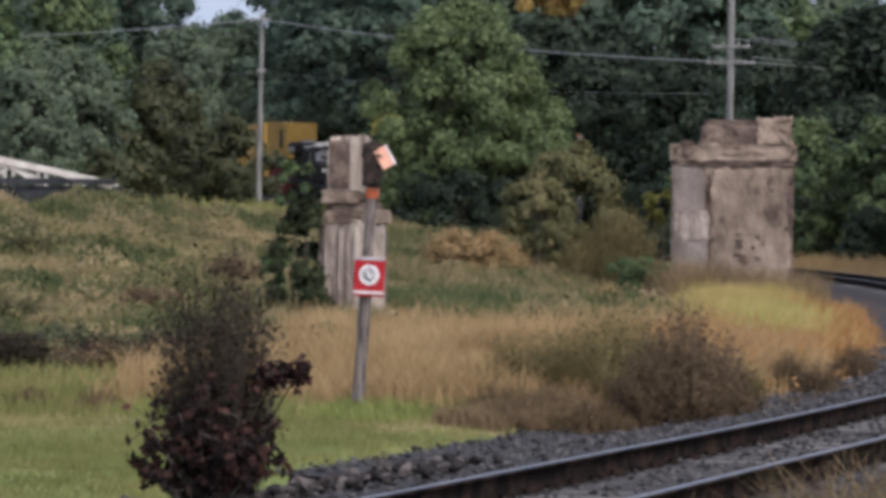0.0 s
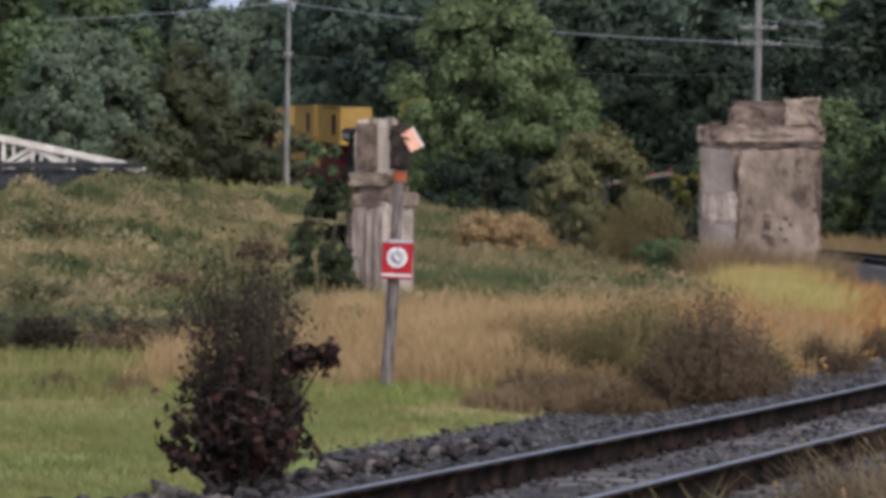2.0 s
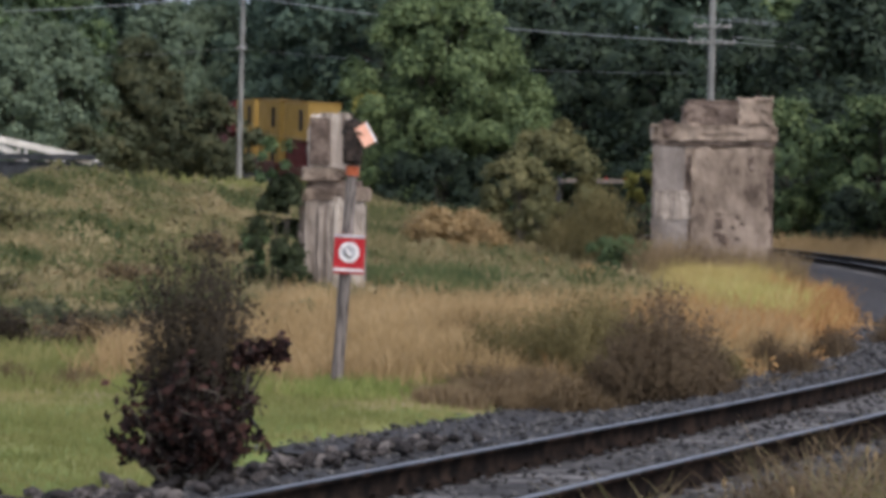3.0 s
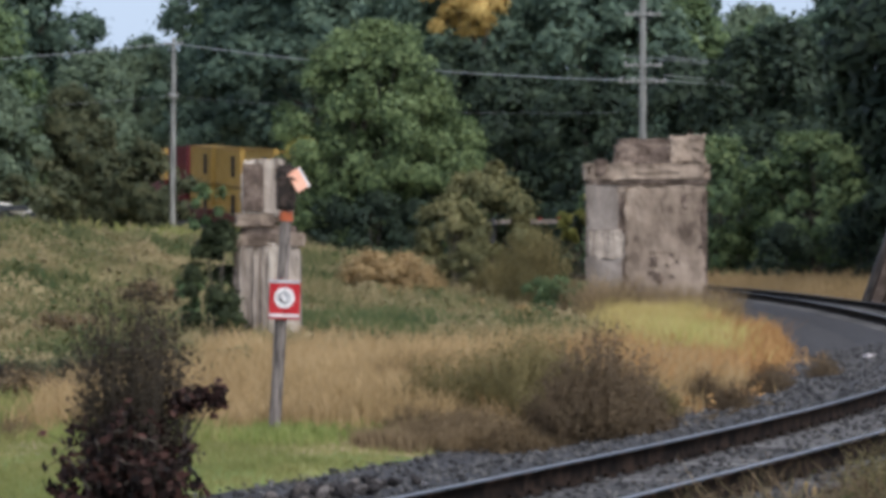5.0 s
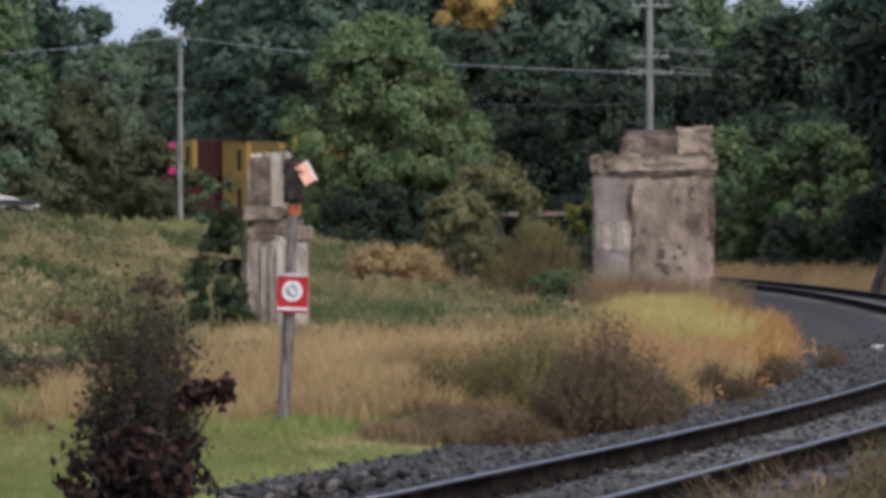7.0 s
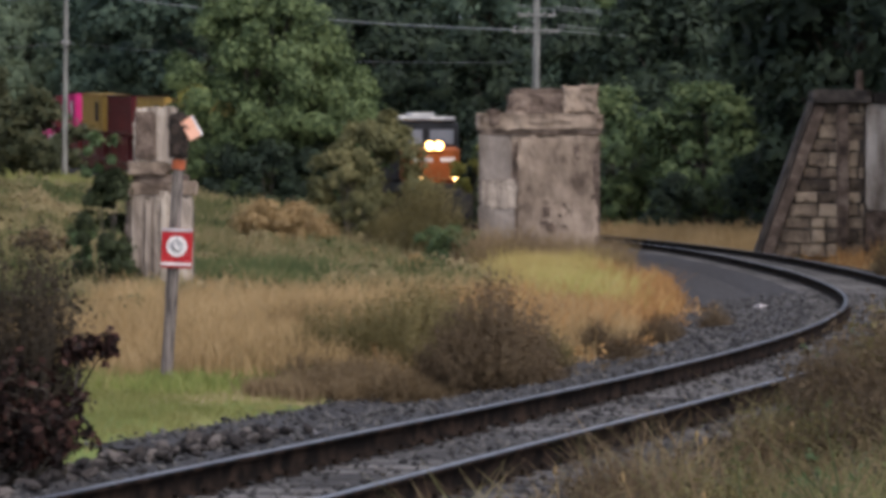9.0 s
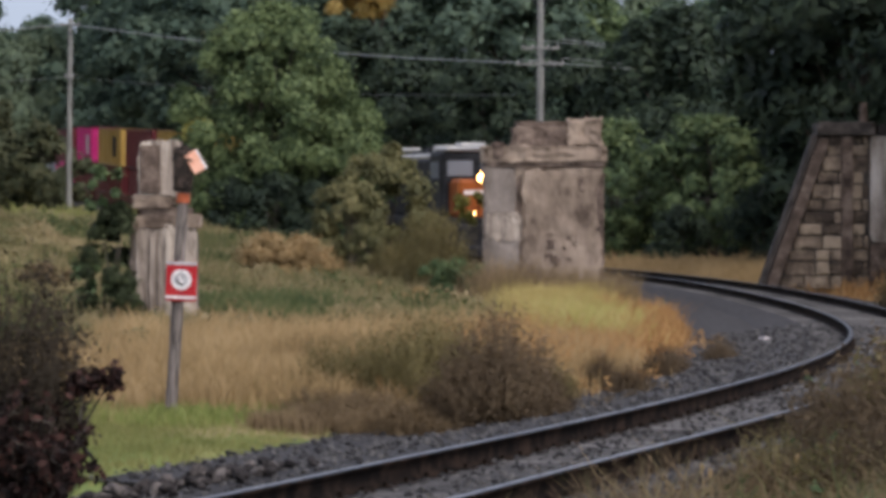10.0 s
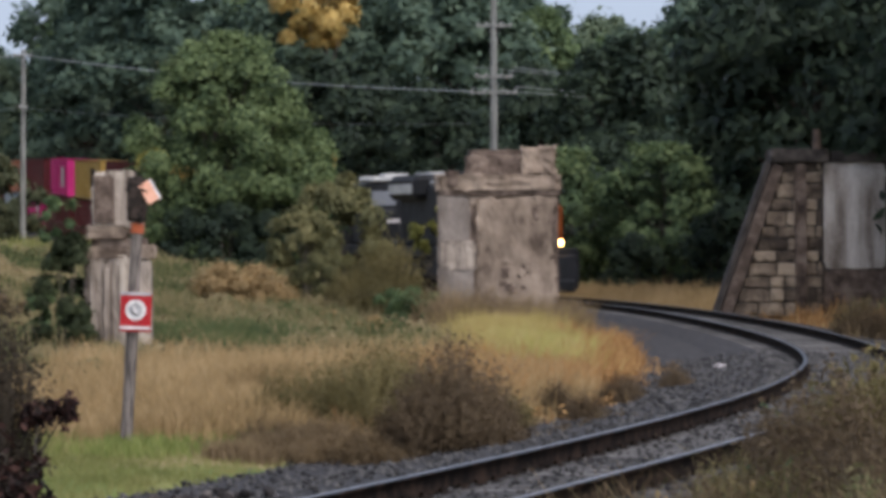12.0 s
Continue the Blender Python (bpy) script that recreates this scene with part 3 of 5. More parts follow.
fields()
def cover(name, n, area, size, bump, material, label, seed, keep=None):
    """Low matted growth: leaves lying over small hummocks."""
    rng = np.random.default_rng(seed)
    x0, x1, y0, y1 = area
    x, y = rng.uniform(x0, x1, n), rng.uniform(y0, y1, n)
    if keep is not None:
        ok = rng.random(n) < keep(x, y)
        x, y = x[ok], y[ok]
    mound = np.maximum(0, np.sin(x * 2.3 + 1.7 * np.sin(y * .6)) * np.sin(y * .85 + 1.3 * np.sin(x * .9)) + .35 * np.sin(x * 5.1 + y * 2.2))
    z = ground_z(x, y) + bump * mound + rng.random(len(x)) ** 2 * .16
    out = np.stack([rng.normal(0, .5, len(x)), rng.normal(0, .5, len(x)) - .5, np.full(len(x), .8)], 1)
    me = leaf_mesh(name, np.stack([x, y, z], 1), out, size, rng, .2, .4)
    return tagged(part(name, me, material), label, "grass", kind="stuff")


cover("matted_bank_growth", 60000, (-24, -4.2, 46, 97), .085, .26, BLADE_HILL, "matted tan and green growth over the hummocky bank", 21)
cover("matted_meadow_growth", 26000, (-6.5, 2.5, 56, 112), .08, .35, BLADE_HILL, "matted growth over the uneven meadow", 22, lambda x, y: (off_line(x, y) < -3.2) * 1.0)
cover("matted_straw", 16000, (-5.5, 2.0, 37, 58), .05, .22, BLADE_STRAW, "flattened straw over the meadow", 23, lambda x, y: (off_line(x, y) < -3.6) * 1.0)
cover("matted_rust", 12000, (0, 7, 34, 66), .045, .2, BLADE_RUST, "flattened rust-brown grass beside the ballast", 24, lambda x, y: ((off_line(x, y) < -2.9) & (off_line(x, y) > -5.5)) * 1.0)


# ---- piers of a vanished bridge ----
def large_pier():
    """Weathered concrete pier, 3 m across, with a ledge and a broken top."""
    ob = thing("bridge_pier", pose(2.32, 80.9, -.45), "large weathered concrete bridge pier with broken top", "pier", "old bridge piers")
    part("shaft", eroded(-1.42, 1.45, -.9, 1.4, 0, 3.62, .03, .4, 3, 20, .02), CONCRETE, ob)
    part("ledge", eroded(-1.5, 1.52, -1.02, 1.5, 3.58, 3.98, .07, .32, 8, 16), CONCRETE, ob, "crumbled overhanging ledge course")
    # Dark strip that paints the shade below the overhang.
    part("ledge_shadow_course", eroded(-1.44, 1.47, -.97, 1.4, 3.48, 3.62, .04, .3, 11, 14), CONCRETE_DARK, ob, "dark course painted with the shade under the ledge")
    part("top_block", eroded(-.8, 1.3, -.78, 1.2, 3.94, 4.46, .08, .4, 12, 14, .03), CONCRETE_DARK, ob, "dark stained broken top block")
    part("corner_stone", eroded(.5, 1.42, -.86, .5, 3.96, 4.66, .1, .35, 17, 12, .05), CONCRETE, ob, "broken pale corner of the top")
    part("top_slab", eroded(-.68, .6, -.55, .8, 4.38, 4.58, .06, .4, 22, 10), CONCRETE_DARK, ob, "dark mossy top slab")
    part("render_panel", eroded(-1.45, -.66, -.945, -.7, 1.75, 3.48, .02, .5, 5, 12), CONCRETE_PALE, ob, "smooth grey repaired concrete panel")
    part("lower_panel", eroded(-1.46, -.58, -.955, -.7, .2, 1.78, .03, .35, 6, 12), CONCRETE_PALE, ob, "grey lower concrete panel")
    part("rough_face", eroded(-.52, 1.38, -.975, -.6, .1, 3.46, .028, .3, 9, 22), CONCRETE, ob, "rough spalled concrete facing")
    part("scar", eroded(-.02, .8, -.982, -.8, 1.2, 1.9, .065, .18, 14, 12), CONCRETE_DARK, ob, "dark spalled scar")
    part("scar", eroded(.75, 1.36, -.978, -.8, 2.75, 3.42, .06, .2, 15, 10), CONCRETE_DARK, ob, "dark spalled scar")
    part("edge_strip", eroded(1.2, 1.43, -.985, -.5, .0, 3.3, .06, .25, 19, 12), CONCRETE_DARK, ob)
    part("upright_seam", eroded(-.66, -.5, -.91, -.7, .6, 3.3, .02, .3, 24, 8), CONCRETE_DARK, ob)
    part("pale_patch", eroded(-1.38, -.5, -.975, -.8, 1.72, 2.42, .028, .22, 28, 12), CONCRETE_STREAK, ob, "pale lime-washed patch")
    part("loose_stone", eroded(-1.26, -.9, -1.03, -.6, 3.64, 4.06, .03, .2, 26, 6), CONCRETE_DARK, ob, "dark loose stone on the ledge")


def small_pier():
    ob = thing("bridge_pier", pose(-5.17, 62.5, -.45), "narrow streaked concrete pier with notched collar", "pier", "old bridge piers")
    part("shaft", eroded(-.62, .58, -.45, .6, 0, 2.12, .035, .3, 31, 14, -.02), CONCRETE_STREAK, ob)
    part("collar", eroded(-.66, .66, -.5, .62, 2.06, 2.32, .035, .25, 35, 12), CONCRETE, ob, "projecting lower collar")
    part("collar_upper", eroded(-.6, .16, -.47, .6, 2.42, 2.7, .035, .25, 36, 10), CONCRETE, ob)
    part("recess", eroded(-.5, .5, -.36, .5, 2.28, 2.46, .02, .25, 38, 8), CONCRETE_DARK, ob, "dark recess between the collars")
    part("upper_shaft", eroded(-.5, .3, -.42, .5, 2.6, 3.68, .03, .3, 33, 12, .05), CONCRETE_STREAK, ob)
    part("upper_face", eroded(-.44, -.06, -.47, -.3, 2.72, 3.6, .015, .3, 40, 8), CONCRETE_DARK, ob, "dark weathered upper panel")
    part("side_rib", eroded(.1, .46, -.36, .42, 2.5, 3.5, .04, .25, 41, 10, .1), CONCRETE, ob)
    for i, x in enumerate((-.46, -.2, .08)):
        part("rib", eroded(x - .05, x + .06, -.52, -.3, .25, 2.05, .02, .2, 50 + i, 8), CONCRETE_STREAK, ob)


def abutment():
    """Stone abutment with a battered wing wall beyond the track."""
    ob = thing("stone_abutment", pose(9.55, 101.2, -.3), "old coursed stone abutment with sloping wing wall", "abutment", "old bridge piers")
    slope = lambda z: 1.66 * z / 4.6
    bm = bmesh.new()
    prof = [(0, 0), (8.5, 0), (8.5, 4.62), (1.66, 4.62)]
    front = [bm.verts.new((x + .08, .14, z)) for x, z in prof]
    back = [bm.verts.new((x + .08, 3.0, z)) for x, z in prof]
    bm.faces.new(front)
    bm.faces.new(back[::-1])
    for i in range(4):
        bm.faces.new((front[i], back[i], back[(i + 1) % 4], front[(i + 1) % 4]))
    bmesh.ops.recalc_face_normals(bm, faces=bm.faces[:])
    part("core_wall", bm, ASHLAR_DARK, ob, "dark recessed mortar backing")
    rng = random.Random(9)
    z, row = 0.0, 0
    while z < 4.5:
        h = rng.choice((.36, .42, .46))
        h = min(h, 4.6 - z)
        x = slope(z + h / 2) + .34
        while x < 3.05:
            w = rng.uniform(.42, .95)
            w = min(w, 3.1 - x)
            if w > .15:
                d = rng.uniform(0, .07)
                part("stone", eroded(x + .012, x + w - .012, d, .5, z + .012, z + h - .012, .014, .2, rng.random() * 90, 3), ASHLAR, ob)
            x += w
        z += h
        row += 1
    bm = bmesh.new()
    box(bm, -.16, .17, -.1, .6, 0, 4.86, 0.02, Matrix.Translation((.12, 0, -.05)) @ Matrix.Rotation(math.atan(1.66 / 4.6), 4, "Y"))
    part("coping", bm, CONCRETE_DARK, ob, "stained sloping coping along the wing wall")
    bm = bmesh.new()
    box(bm, -.1, .07, -.02, .7, 0, 4.8, 0.02, Matrix.Translation((-.1, 0, .1)) @ Matrix.Rotation(math.atan(1.66 / 4.6), 4, "Y"))
    part("coping_edge", bm, ASHLAR_DARK, ob, "dark mossy outer coping edge")
    part("cap_slab", eroded(1.52, 3.3, -.22, 1.6, 4.58, 5.02, .03, .4, 61, 10), ASHLAR_DARK, ob, "dark stained cap slab")
    part("cap_slab", eroded(3.32, 8.3, -.2, 1.6, 4.6, 4.92, .04, .4, 62, 10), ASHLAR_DARK, ob, "dark stained cap slab")
    part("pilaster", eroded(2.25, 2.62, -.12, .6, 0, 4.58, .03, .4, 63, 10), CONCRETE_DARK, ob, "dark streaked pilaster")
    part("concrete_face", eroded(3.12, 5.0, -.04, .6, 1.4, 4.6, .03, .5, 64, 14), LIME, ob, "pale lime-streaked concrete face")
    part("lower_face", eroded(3.1, 8.3, -.02, .6, 0, 1.42, .04, .5, 65, 12), CONCRETE_DARK, ob)
    part("end_face", eroded(5.02, 8.3, -.03, .6, 1.4, 4.6, .04, .5, 66, 14), CONCRETE, ob)
    rail = bmesh.new()
    rod(rail, (3.0, .6, 4.95), (3.0, .6, 5.6), .14, .11)
    part("stub_post", rail, CONCRETE_DARK, ob)


large_pier()
small_pier()
abutment()


# ---- post with its red sign ----
def sign_post():
    ob = thing("wooden_post", pose(-2.85, 35.0, -.4, 0, 3.3, 0), "leaning grey wooden post with rusty hooded top", "post")
    bm = bmesh.new()
    bmesh.ops.create_cone(bm, cap_ends=True, segments=10, radius1=.068, radius2=.06, depth=2.6, matrix=Matrix.Translation((0, 0, 1.3)))
    bmesh.ops.subdivide_edges(bm, edges=[e for e in bm.edges if abs(e.verts[0].co.z - e.verts[1].co.z) > 1], cuts=9)
    for v in bm.verts:
        v.co += Vector((noise.noise(v.co * 3), noise.noise(v.co * 3 + Vector((5, 0, 0))), 0)) * .014
    part("shaft", bm, POST_WOOD, ob)
    bm = bmesh.new()
    rod(bm, (0, 0, 2.33), (0, 0, 2.43), .07, .067, 12)
    part("painted_band", bm, ORANGE_MARK, ob, "faded orange painted band")
    part("hood", eroded(-.11, .09, -.12, .12, 2.44, 2.8, .02, .09, 71, 8, -.1), HOOD, ob, "charred dark brown hood")
    part("hood_roof", eroded(-.16, .1, -.15, .15, 2.74, 2.92, .03, .1, 73, 8, .35), HOOD, ob)
    bm = bmesh.new()
    box(bm, -.075, .075, -.012, .012, -.115, .115, .004, Matrix.Translation((.12, -.13, 2.76)) @ Matrix.Rotation(radians(-33), 4, "Y") @ Matrix.Rotation(radians(-12), 4, "X"))
    part("reflector_plate", bm, PINK_PANEL, ob, "tilted faded pinkish orange plate")
    part("plate_edge", boxed(.05, .07, -.006, .006, -.115, .115, 0, Matrix.Translation((.125, -.142, 2.76)) @ Matrix.Rotation(radians(-33), 4, "Y") @ Matrix.Rotation(radians(-12), 4, "X")), SIGN_WHITE, ob, "pale edge strip")
    sign = thing("warning_sign", pose(-2.725, 34.9, 1.115, 0, 2.2, -4), "small square red sign with white round emblem", "sign")
    part("plate", boxed(-.16, .16, -.012, .012, -.205, .205, .006), SIGN_RED, sign)
    part("top_strip", boxed(-.158, .158, -.017, -.0135, .17, .203), SIGN_GREY, sign, "pale grey strip")
    part("bottom_strip", boxed(-.158, .158, -.018, -.0135, -.178, -.148), SIGN_WHITE, sign, "white strip")
    bm = bmesh.new()
    bmesh.ops.create_cone(bm, cap_ends=True, segments=32, radius1=.108, radius2=.108, depth=.004, matrix=Matrix.Translation((0, -.016, .02)) @ Matrix.Rotation(radians(90), 4, "X"))
    disc = part("emblem", bm, SIGN_WHITE, sign, "white round emblem")
    bm = bmesh.new()
    bmesh.ops.create_cone(bm, cap_ends=True, segments=24, radius1=.07, radius2=.07, depth=.003, matrix=Matrix.Translation((0, -.0205, .02)) @ Matrix.Rotation(radians(90), 4, "X"))
    part("emblem_ring", bm, SIGN_GREY, disc, "grey inner disc")
    part("emblem_bar", boxed(-.014, .014, -.026, -.0235, -.03, .065, 0, Matrix.Rotation(radians(-20), 4, "Y")), SIGN_WHITE, disc)
    part("emblem_bar", boxed(-.035, .04, -.026, -.0235, -.03, -.012, 0, Matrix.Rotation(radians(35), 4, "Y")), HOOD, disc)
    for z in (.12, -.12):
        bm = bmesh.new()
        rod(bm, (0, -.02, z), (0, .05, z), .008, None, 6)
        part("bolt", bm, RAIL_SIDE, sign)


sign_post()


# ---- poles and wires ----
def utility_pole(x, y, foot, high, arms, lean=0.0, r=.15):
    ob = thing("utility_pole", pose(x, y, foot, 0, lean, 0), "tall silvered wooden utility pole with crossarm", "utility pole", "poles of the power line")
    bm = bmesh.new()
    rod(bm, (0, 0, 0), (0, 0, high), r * 1.15, r * .8, 10)
    part("pole", bm, POLE_WOOD, ob)
    for z, half in arms:
        arm = part("crossarm", boxed(-half, half, -.2, -.08, z - .07, z + .07, .01), POLE_WOOD, ob)
        for k in (-.92, -.4, .4, .92):
            bm = bmesh.new()
            rod(bm, (half * k, -.14, z + .06), (half * k, -.14, z + .2), .032, .022, 8)
            part("insulator", bm, SIGN_GREY, arm)
        bm = bmesh.new()
        rod(bm, (half * .55, -.15, z - .06), (0, -.1, z - .6), .025, None, 5)
        rod(bm, (-half * .55, -.15, z - .06), (0, -.1, z - .6), .025, None, 5)
        part("brace", bm, STEEL_DARK, ob)
    return ob


def wire(a, b, sag, r=.03):
    c = bpy.data.curves.new("power_cable", "CURVE")
    c.dimensions, c.bevel_depth, c.bevel_resolution = "3D", r, 1
    s = c.splines.new("POLY")
    s.points.add(20)
    for i in range(21):
        u = i / 20
        p = Vector(a).lerp(Vector(b), u)
        s.points[i].co = (p.x, p.y, p.z - sag * 4 * u * (1 - u), 1)
    c.materials.append(WIRE)
    tagged(new("power_cable", c), "thin sagging pale power cable between poles", "cable", "cables of the power line")


def power_line():
    utility_pole(-22.25, 200, 2.2, 11.6, [(11.2, .55), (8.1, .25)], 0.6, .16)
    utility_pole(4.7, 170, -.2, 15.5, [(9.85, 1.2), (10.65, .95), (13.2, .9)], 0.3, .2)
    utility_pole(-62, 214, 2.0, 11.5, [(11.1, .55)], 0, .16)
    for dz, a, b in ((0, 13.45, 9.72), (-3.1, 10.35, 8.1)):
        wire((-62, 213.8, 13.0 + dz * .9), (-22.2, 199.8, a), .7, .03 if dz == 0 else .008)
        wire((-22.2, 199.8, a), (3.6, 169.8, b), .35, .03 if dz == 0 else .008)
    for x, z in ((3.62, 9.9), (5.8, 9.95), (5.7, 10.9), (3.7, 10.95)):
        wire((x, 169.8, z), (x + 38, 222, z + 2.0), .8, .016)


power_line()


# ---- level crossing gate beyond the bend ----
GATE = []


def crossing_gate():
    x, y = -2.7, 165.0
    z = float(ground_z(x, y))
    ob = thing("crossing_gate", pose(x, y, z), "grey level crossing gate with a falling arm", "gate")
    bm = bmesh.new()
    rod(bm, (0, 0, -.1), (0, 0, 2.9), .09, .08, 10)
    part("mast", bm, STEEL_DARK, ob)
    part("mechanism_box", boxed(-.25, .25, -.2, .2, 2.75 - z - .35, 2.75 - z + .25, .04), STEEL_DARK, ob)
    arm = part("gate_arm", boxed(.1, 3.25, -.03, .03, -.1, .1, .01), CONCRETE_PALE, ob, "pale grey gate arm")
    part("counterweight", boxed(-.8, -.25, -.08, .08, -.2, .2, .03), STEEL_DARK, arm)
    for k in (1.3, 2.3, 3.2):
        bm = bmesh.new()
        rod(bm, (k, -.04, .14), (k, -.12, .14), .06, None, 10)
        part("lamp", bm, SIGN_RED, arm, "small red lamp")
    GATE.append((arm, 2.62 - z))


crossing_gate()


# ---- white truss bridge behind the bank ----
def truss_bridge():
    """A pony truss whose top chord slopes down to its end; two trusses and a deck."""
    ob = thing("truss_bridge", pose(-21.75, 140, 2.45, 0, 0, 6), "white painted steel pony truss bridge with dark deck", "bridge")
    knees = [(0, .5), (-1.0, .8), (-6.0, 1.85), (-11.5, 2.45), (-17, 2.55), (-21, 2.3)]
    panels = [-1.6, -3.0, -4.4, -5.8, -7.2, -8.6, -10, -11.4, -12.8, -14.2, -15.6, -17]
    top = lambda x: float(np.interp(-x, [-k[0] for k in knees], [k[1] for k in knees]))
    for y in (0, 4.6):
        bm = bmesh.new()
        for (x0, z0), (x1, z1) in zip(knees[:-1], knees[1:]):
            d = math.hypot(x1 - x0, z1 - z0)
            t = Matrix.Translation(((x0 + x1) / 2, y, (z0 + z1) / 2)) @ Matrix.Rotation(-math.atan2(z1 - z0, x1 - x0), 4, "Y")
            box(bm, -d / 2 - .05, d / 2 + .05, -.2, .2, -.14, .14, .01, t)
        part("top_chord", bm, STEEL_WHITE, ob)
        part("bottom_chord", boxed(-22, .3, y - .16, y + .16, .28, .5, .01), STEEL_DARK, ob)
        for i, x in enumerate(panels):
            for dx in (-.22, .22) if i % 3 == 0 else (0,):
                part("upright", boxed(x + dx - .07, x + dx + .07, y - .12, y + .12, .5, top(x + dx) - .1), STEEL_WHITE, ob)
            if i + 1 < len(panels) and i % 3 != 0:
                bm = bmesh.new()
                a, b = ((x, .55), (panels[i + 1], top(panels[i + 1]) - .1)) if i % 3 == 1 else ((x, top(x) - .1), (panels[i + 1], .55))
                rod(bm, (a[0], y, a[1]), (b[0], y, b[1]), .11, None, 6)
                part("diagonal", bm, STEEL_WHITE, ob)
    part("deck", boxed(-22, .2, -.3, 4.9, -.35, .27, .02), STEEL_DARK, ob, "dark steel deck girder")
    for i in range(12):
        x = -21 + i * 1.7
        part("guard_post", boxed(x - .06, x + .06, -.42, -.3, -.2, .85), STEEL_DARK, ob)
    part("guard_rail", boxed(-22, .2, -.48, -.42, .55, .8), STEEL_DARK, ob)
    part("end_block", boxed(-22, .6, -.5, 5.2, -2.4, -.36, .05), CONCRETE_DARK, ob)


truss_bridge()


# ---- train ----
def locomotive(lit):
    ob = thing("locomotive", Matrix(), "black and orange diesel freight locomotive" + (" with burning lamps" if lit else " trailing behind the leader"), "locomotive", "train")
    part("frame", boxed(-10.9, 10.9, -1.5, 1.5, 1.35, 1.75, .04), LOCO_BLACK, ob)
    part("fuel_tank", boxed(-3.4, 3.4, -1.35, 1.35, .45, 1.36, .18), LOCO_BLACK, ob)
    bm = bmesh.new()
    box(bm, -10.2, 5.7, -.95, .95, 1.75, 4.25, .12)
    part("long_hood", bm, LOCO_BLACK, ob)
    bm = bmesh.new()
    box(bm, -10.0, -4.6, -1.5, 1.5, 3.7, 4.72, .22)
    rad = part("radiator_wing", bm, LOCO_BLACK, ob)
    part("grille", boxed(-9.7, -4.9, -1.52, 1.52, 3.95, 4.35), LOCO_GREY, rad)
    part("roof_cover", boxed(-4.5, 5.6, -.86, .86, 4.24, 4.5, .1), LOCO_GREY, ob, "sooty grey roof hatches")
    for x in (-8.6, -6.6, 2.0):
        bm = bmesh.new()
        rod(bm, (x, 0, 4.4), (x, 0, 4.86), .62, .58, 16)
        part("roof_fan", bm, LOCO_GREY, ob)
    part("exhaust", boxed(-1.2, .2, -.4, .4, 4.45, 4.8, .05), LOCO_BLACK, ob)
    bm = bmesh.new()
    box(bm, 5.7, 8.1, -1.55, 1.55, 1.75, 4.55, .16)
    cab = part("cab", bm, LOCO_BLACK, ob)
    bm = bmesh.new()
    box(bm, 5.6, 8.2, -1.35, 1.35, 4.54, 4.74, .09)
    part("cab_roof", bm, LOCO_GREY, cab, "pale grey cab roof")
    part("air_unit", boxed(6.2, 7.4, -.55, .55, 4.72, 4.92, .06), LOCO_GREY, cab)
    for y in (-.72, .72):
        part("windscreen", boxed(8.08, 8.13, y - .55, y + .55, 3.5, 4.15, .01), GLASS, cab, "pale reflecting windscreen")
    for y in (-1.57, 1.57):
        part("side_window", boxed(6.1, 7.6, y - .02, y + .02, 3.4, 4.1), GLASS, cab)
        part("side_stripe", boxed(5.75, 8.0, y - .012, y + .012, 1.9, 3.2), LOCO_BLACK, cab)
        part("hood_stripe", boxed(-9.9, 5.6, y * .625 - .012, y * .625 + .012, 2.1, 2.9), LOCO_BLACK, ob)
    bm = bmesh.new()
    box(bm, 8.05, 9.9, -1.2, 1.2, 1.75, 3.38, .16)
    nose = part("nose", bm, LOCO_ORANGE if lit else LOCO_BLACK, ob, "short nose")
    part("number_band", boxed(9.89, 9.92, -.95, -.05, 2.72, 2.9), SIGN_WHITE, nose, "white band")
    part("number_band", boxed(9.89, 9.92, .3, .95, 2.72, 2.9), SIGN_WHITE, nose, "white band")
    part("nose_door", boxed(9.89, 9.925, -.3, .3, 1.8, 2.6, .01), LOCO_ORANGE if lit else LOCO_BLACK, nose)
    part("lamp_housing", boxed(9.6, 9.98, -.42, .42, 3.16, 3.68, .05), LOCO_BLACK, nose)
    for y in (-.2, .2):
        bm = bmesh.new()
        rod(bm, (9.96, y, 3.42), (10.03, y, 3.42), .19, .18, 16)
        part("headlamp", bm, LAMP_ON if lit else GLASS, nose, "round headlamp")
    for y in (-.8, .8):
        bm = bmesh.new()
        rod(bm, (10.85, y, 1.95), (11.0, y, 1.95), .11, .1, 16)
        part("ditch_lamp", bm, DITCH_ON if lit else GLASS, ob, "small round ditch lamp")
        part("step", boxed(10.2, 10.95, y * 1.75 - .12, y * 1.75 + .12, .5, 1.4, .02), LOCO_BLACK, ob)
    part("pilot", boxed(10.85, 11.1, -1.45, 1.45, .25, 1.5, .06), LOCO_BLACK, ob)
    part("plow", boxed(11.0, 11.3, -1.3, 1.3, .12, .6, .08), LOCO_BLACK, ob)
    for x in (-11.2, 11.2):
        part("coupler", boxed(x - .35, x + .35, -.16, .16, .72, 1.05, .05), RAIL_SIDE, ob)
    for y in (-1.48, 1.48):
        bm = bmesh.new()
        for x in np.arange(-10.4, 5.3, 1.9):
            rod(bm, (x, y, 1.75), (x, y, 2.75), .022, None, 5)
        rod(bm, (-10.4, y, 2.75), (5.2, y, 2.75), .022, None, 5)
        part("handrail", bm, LOCO_BLACK, ob)
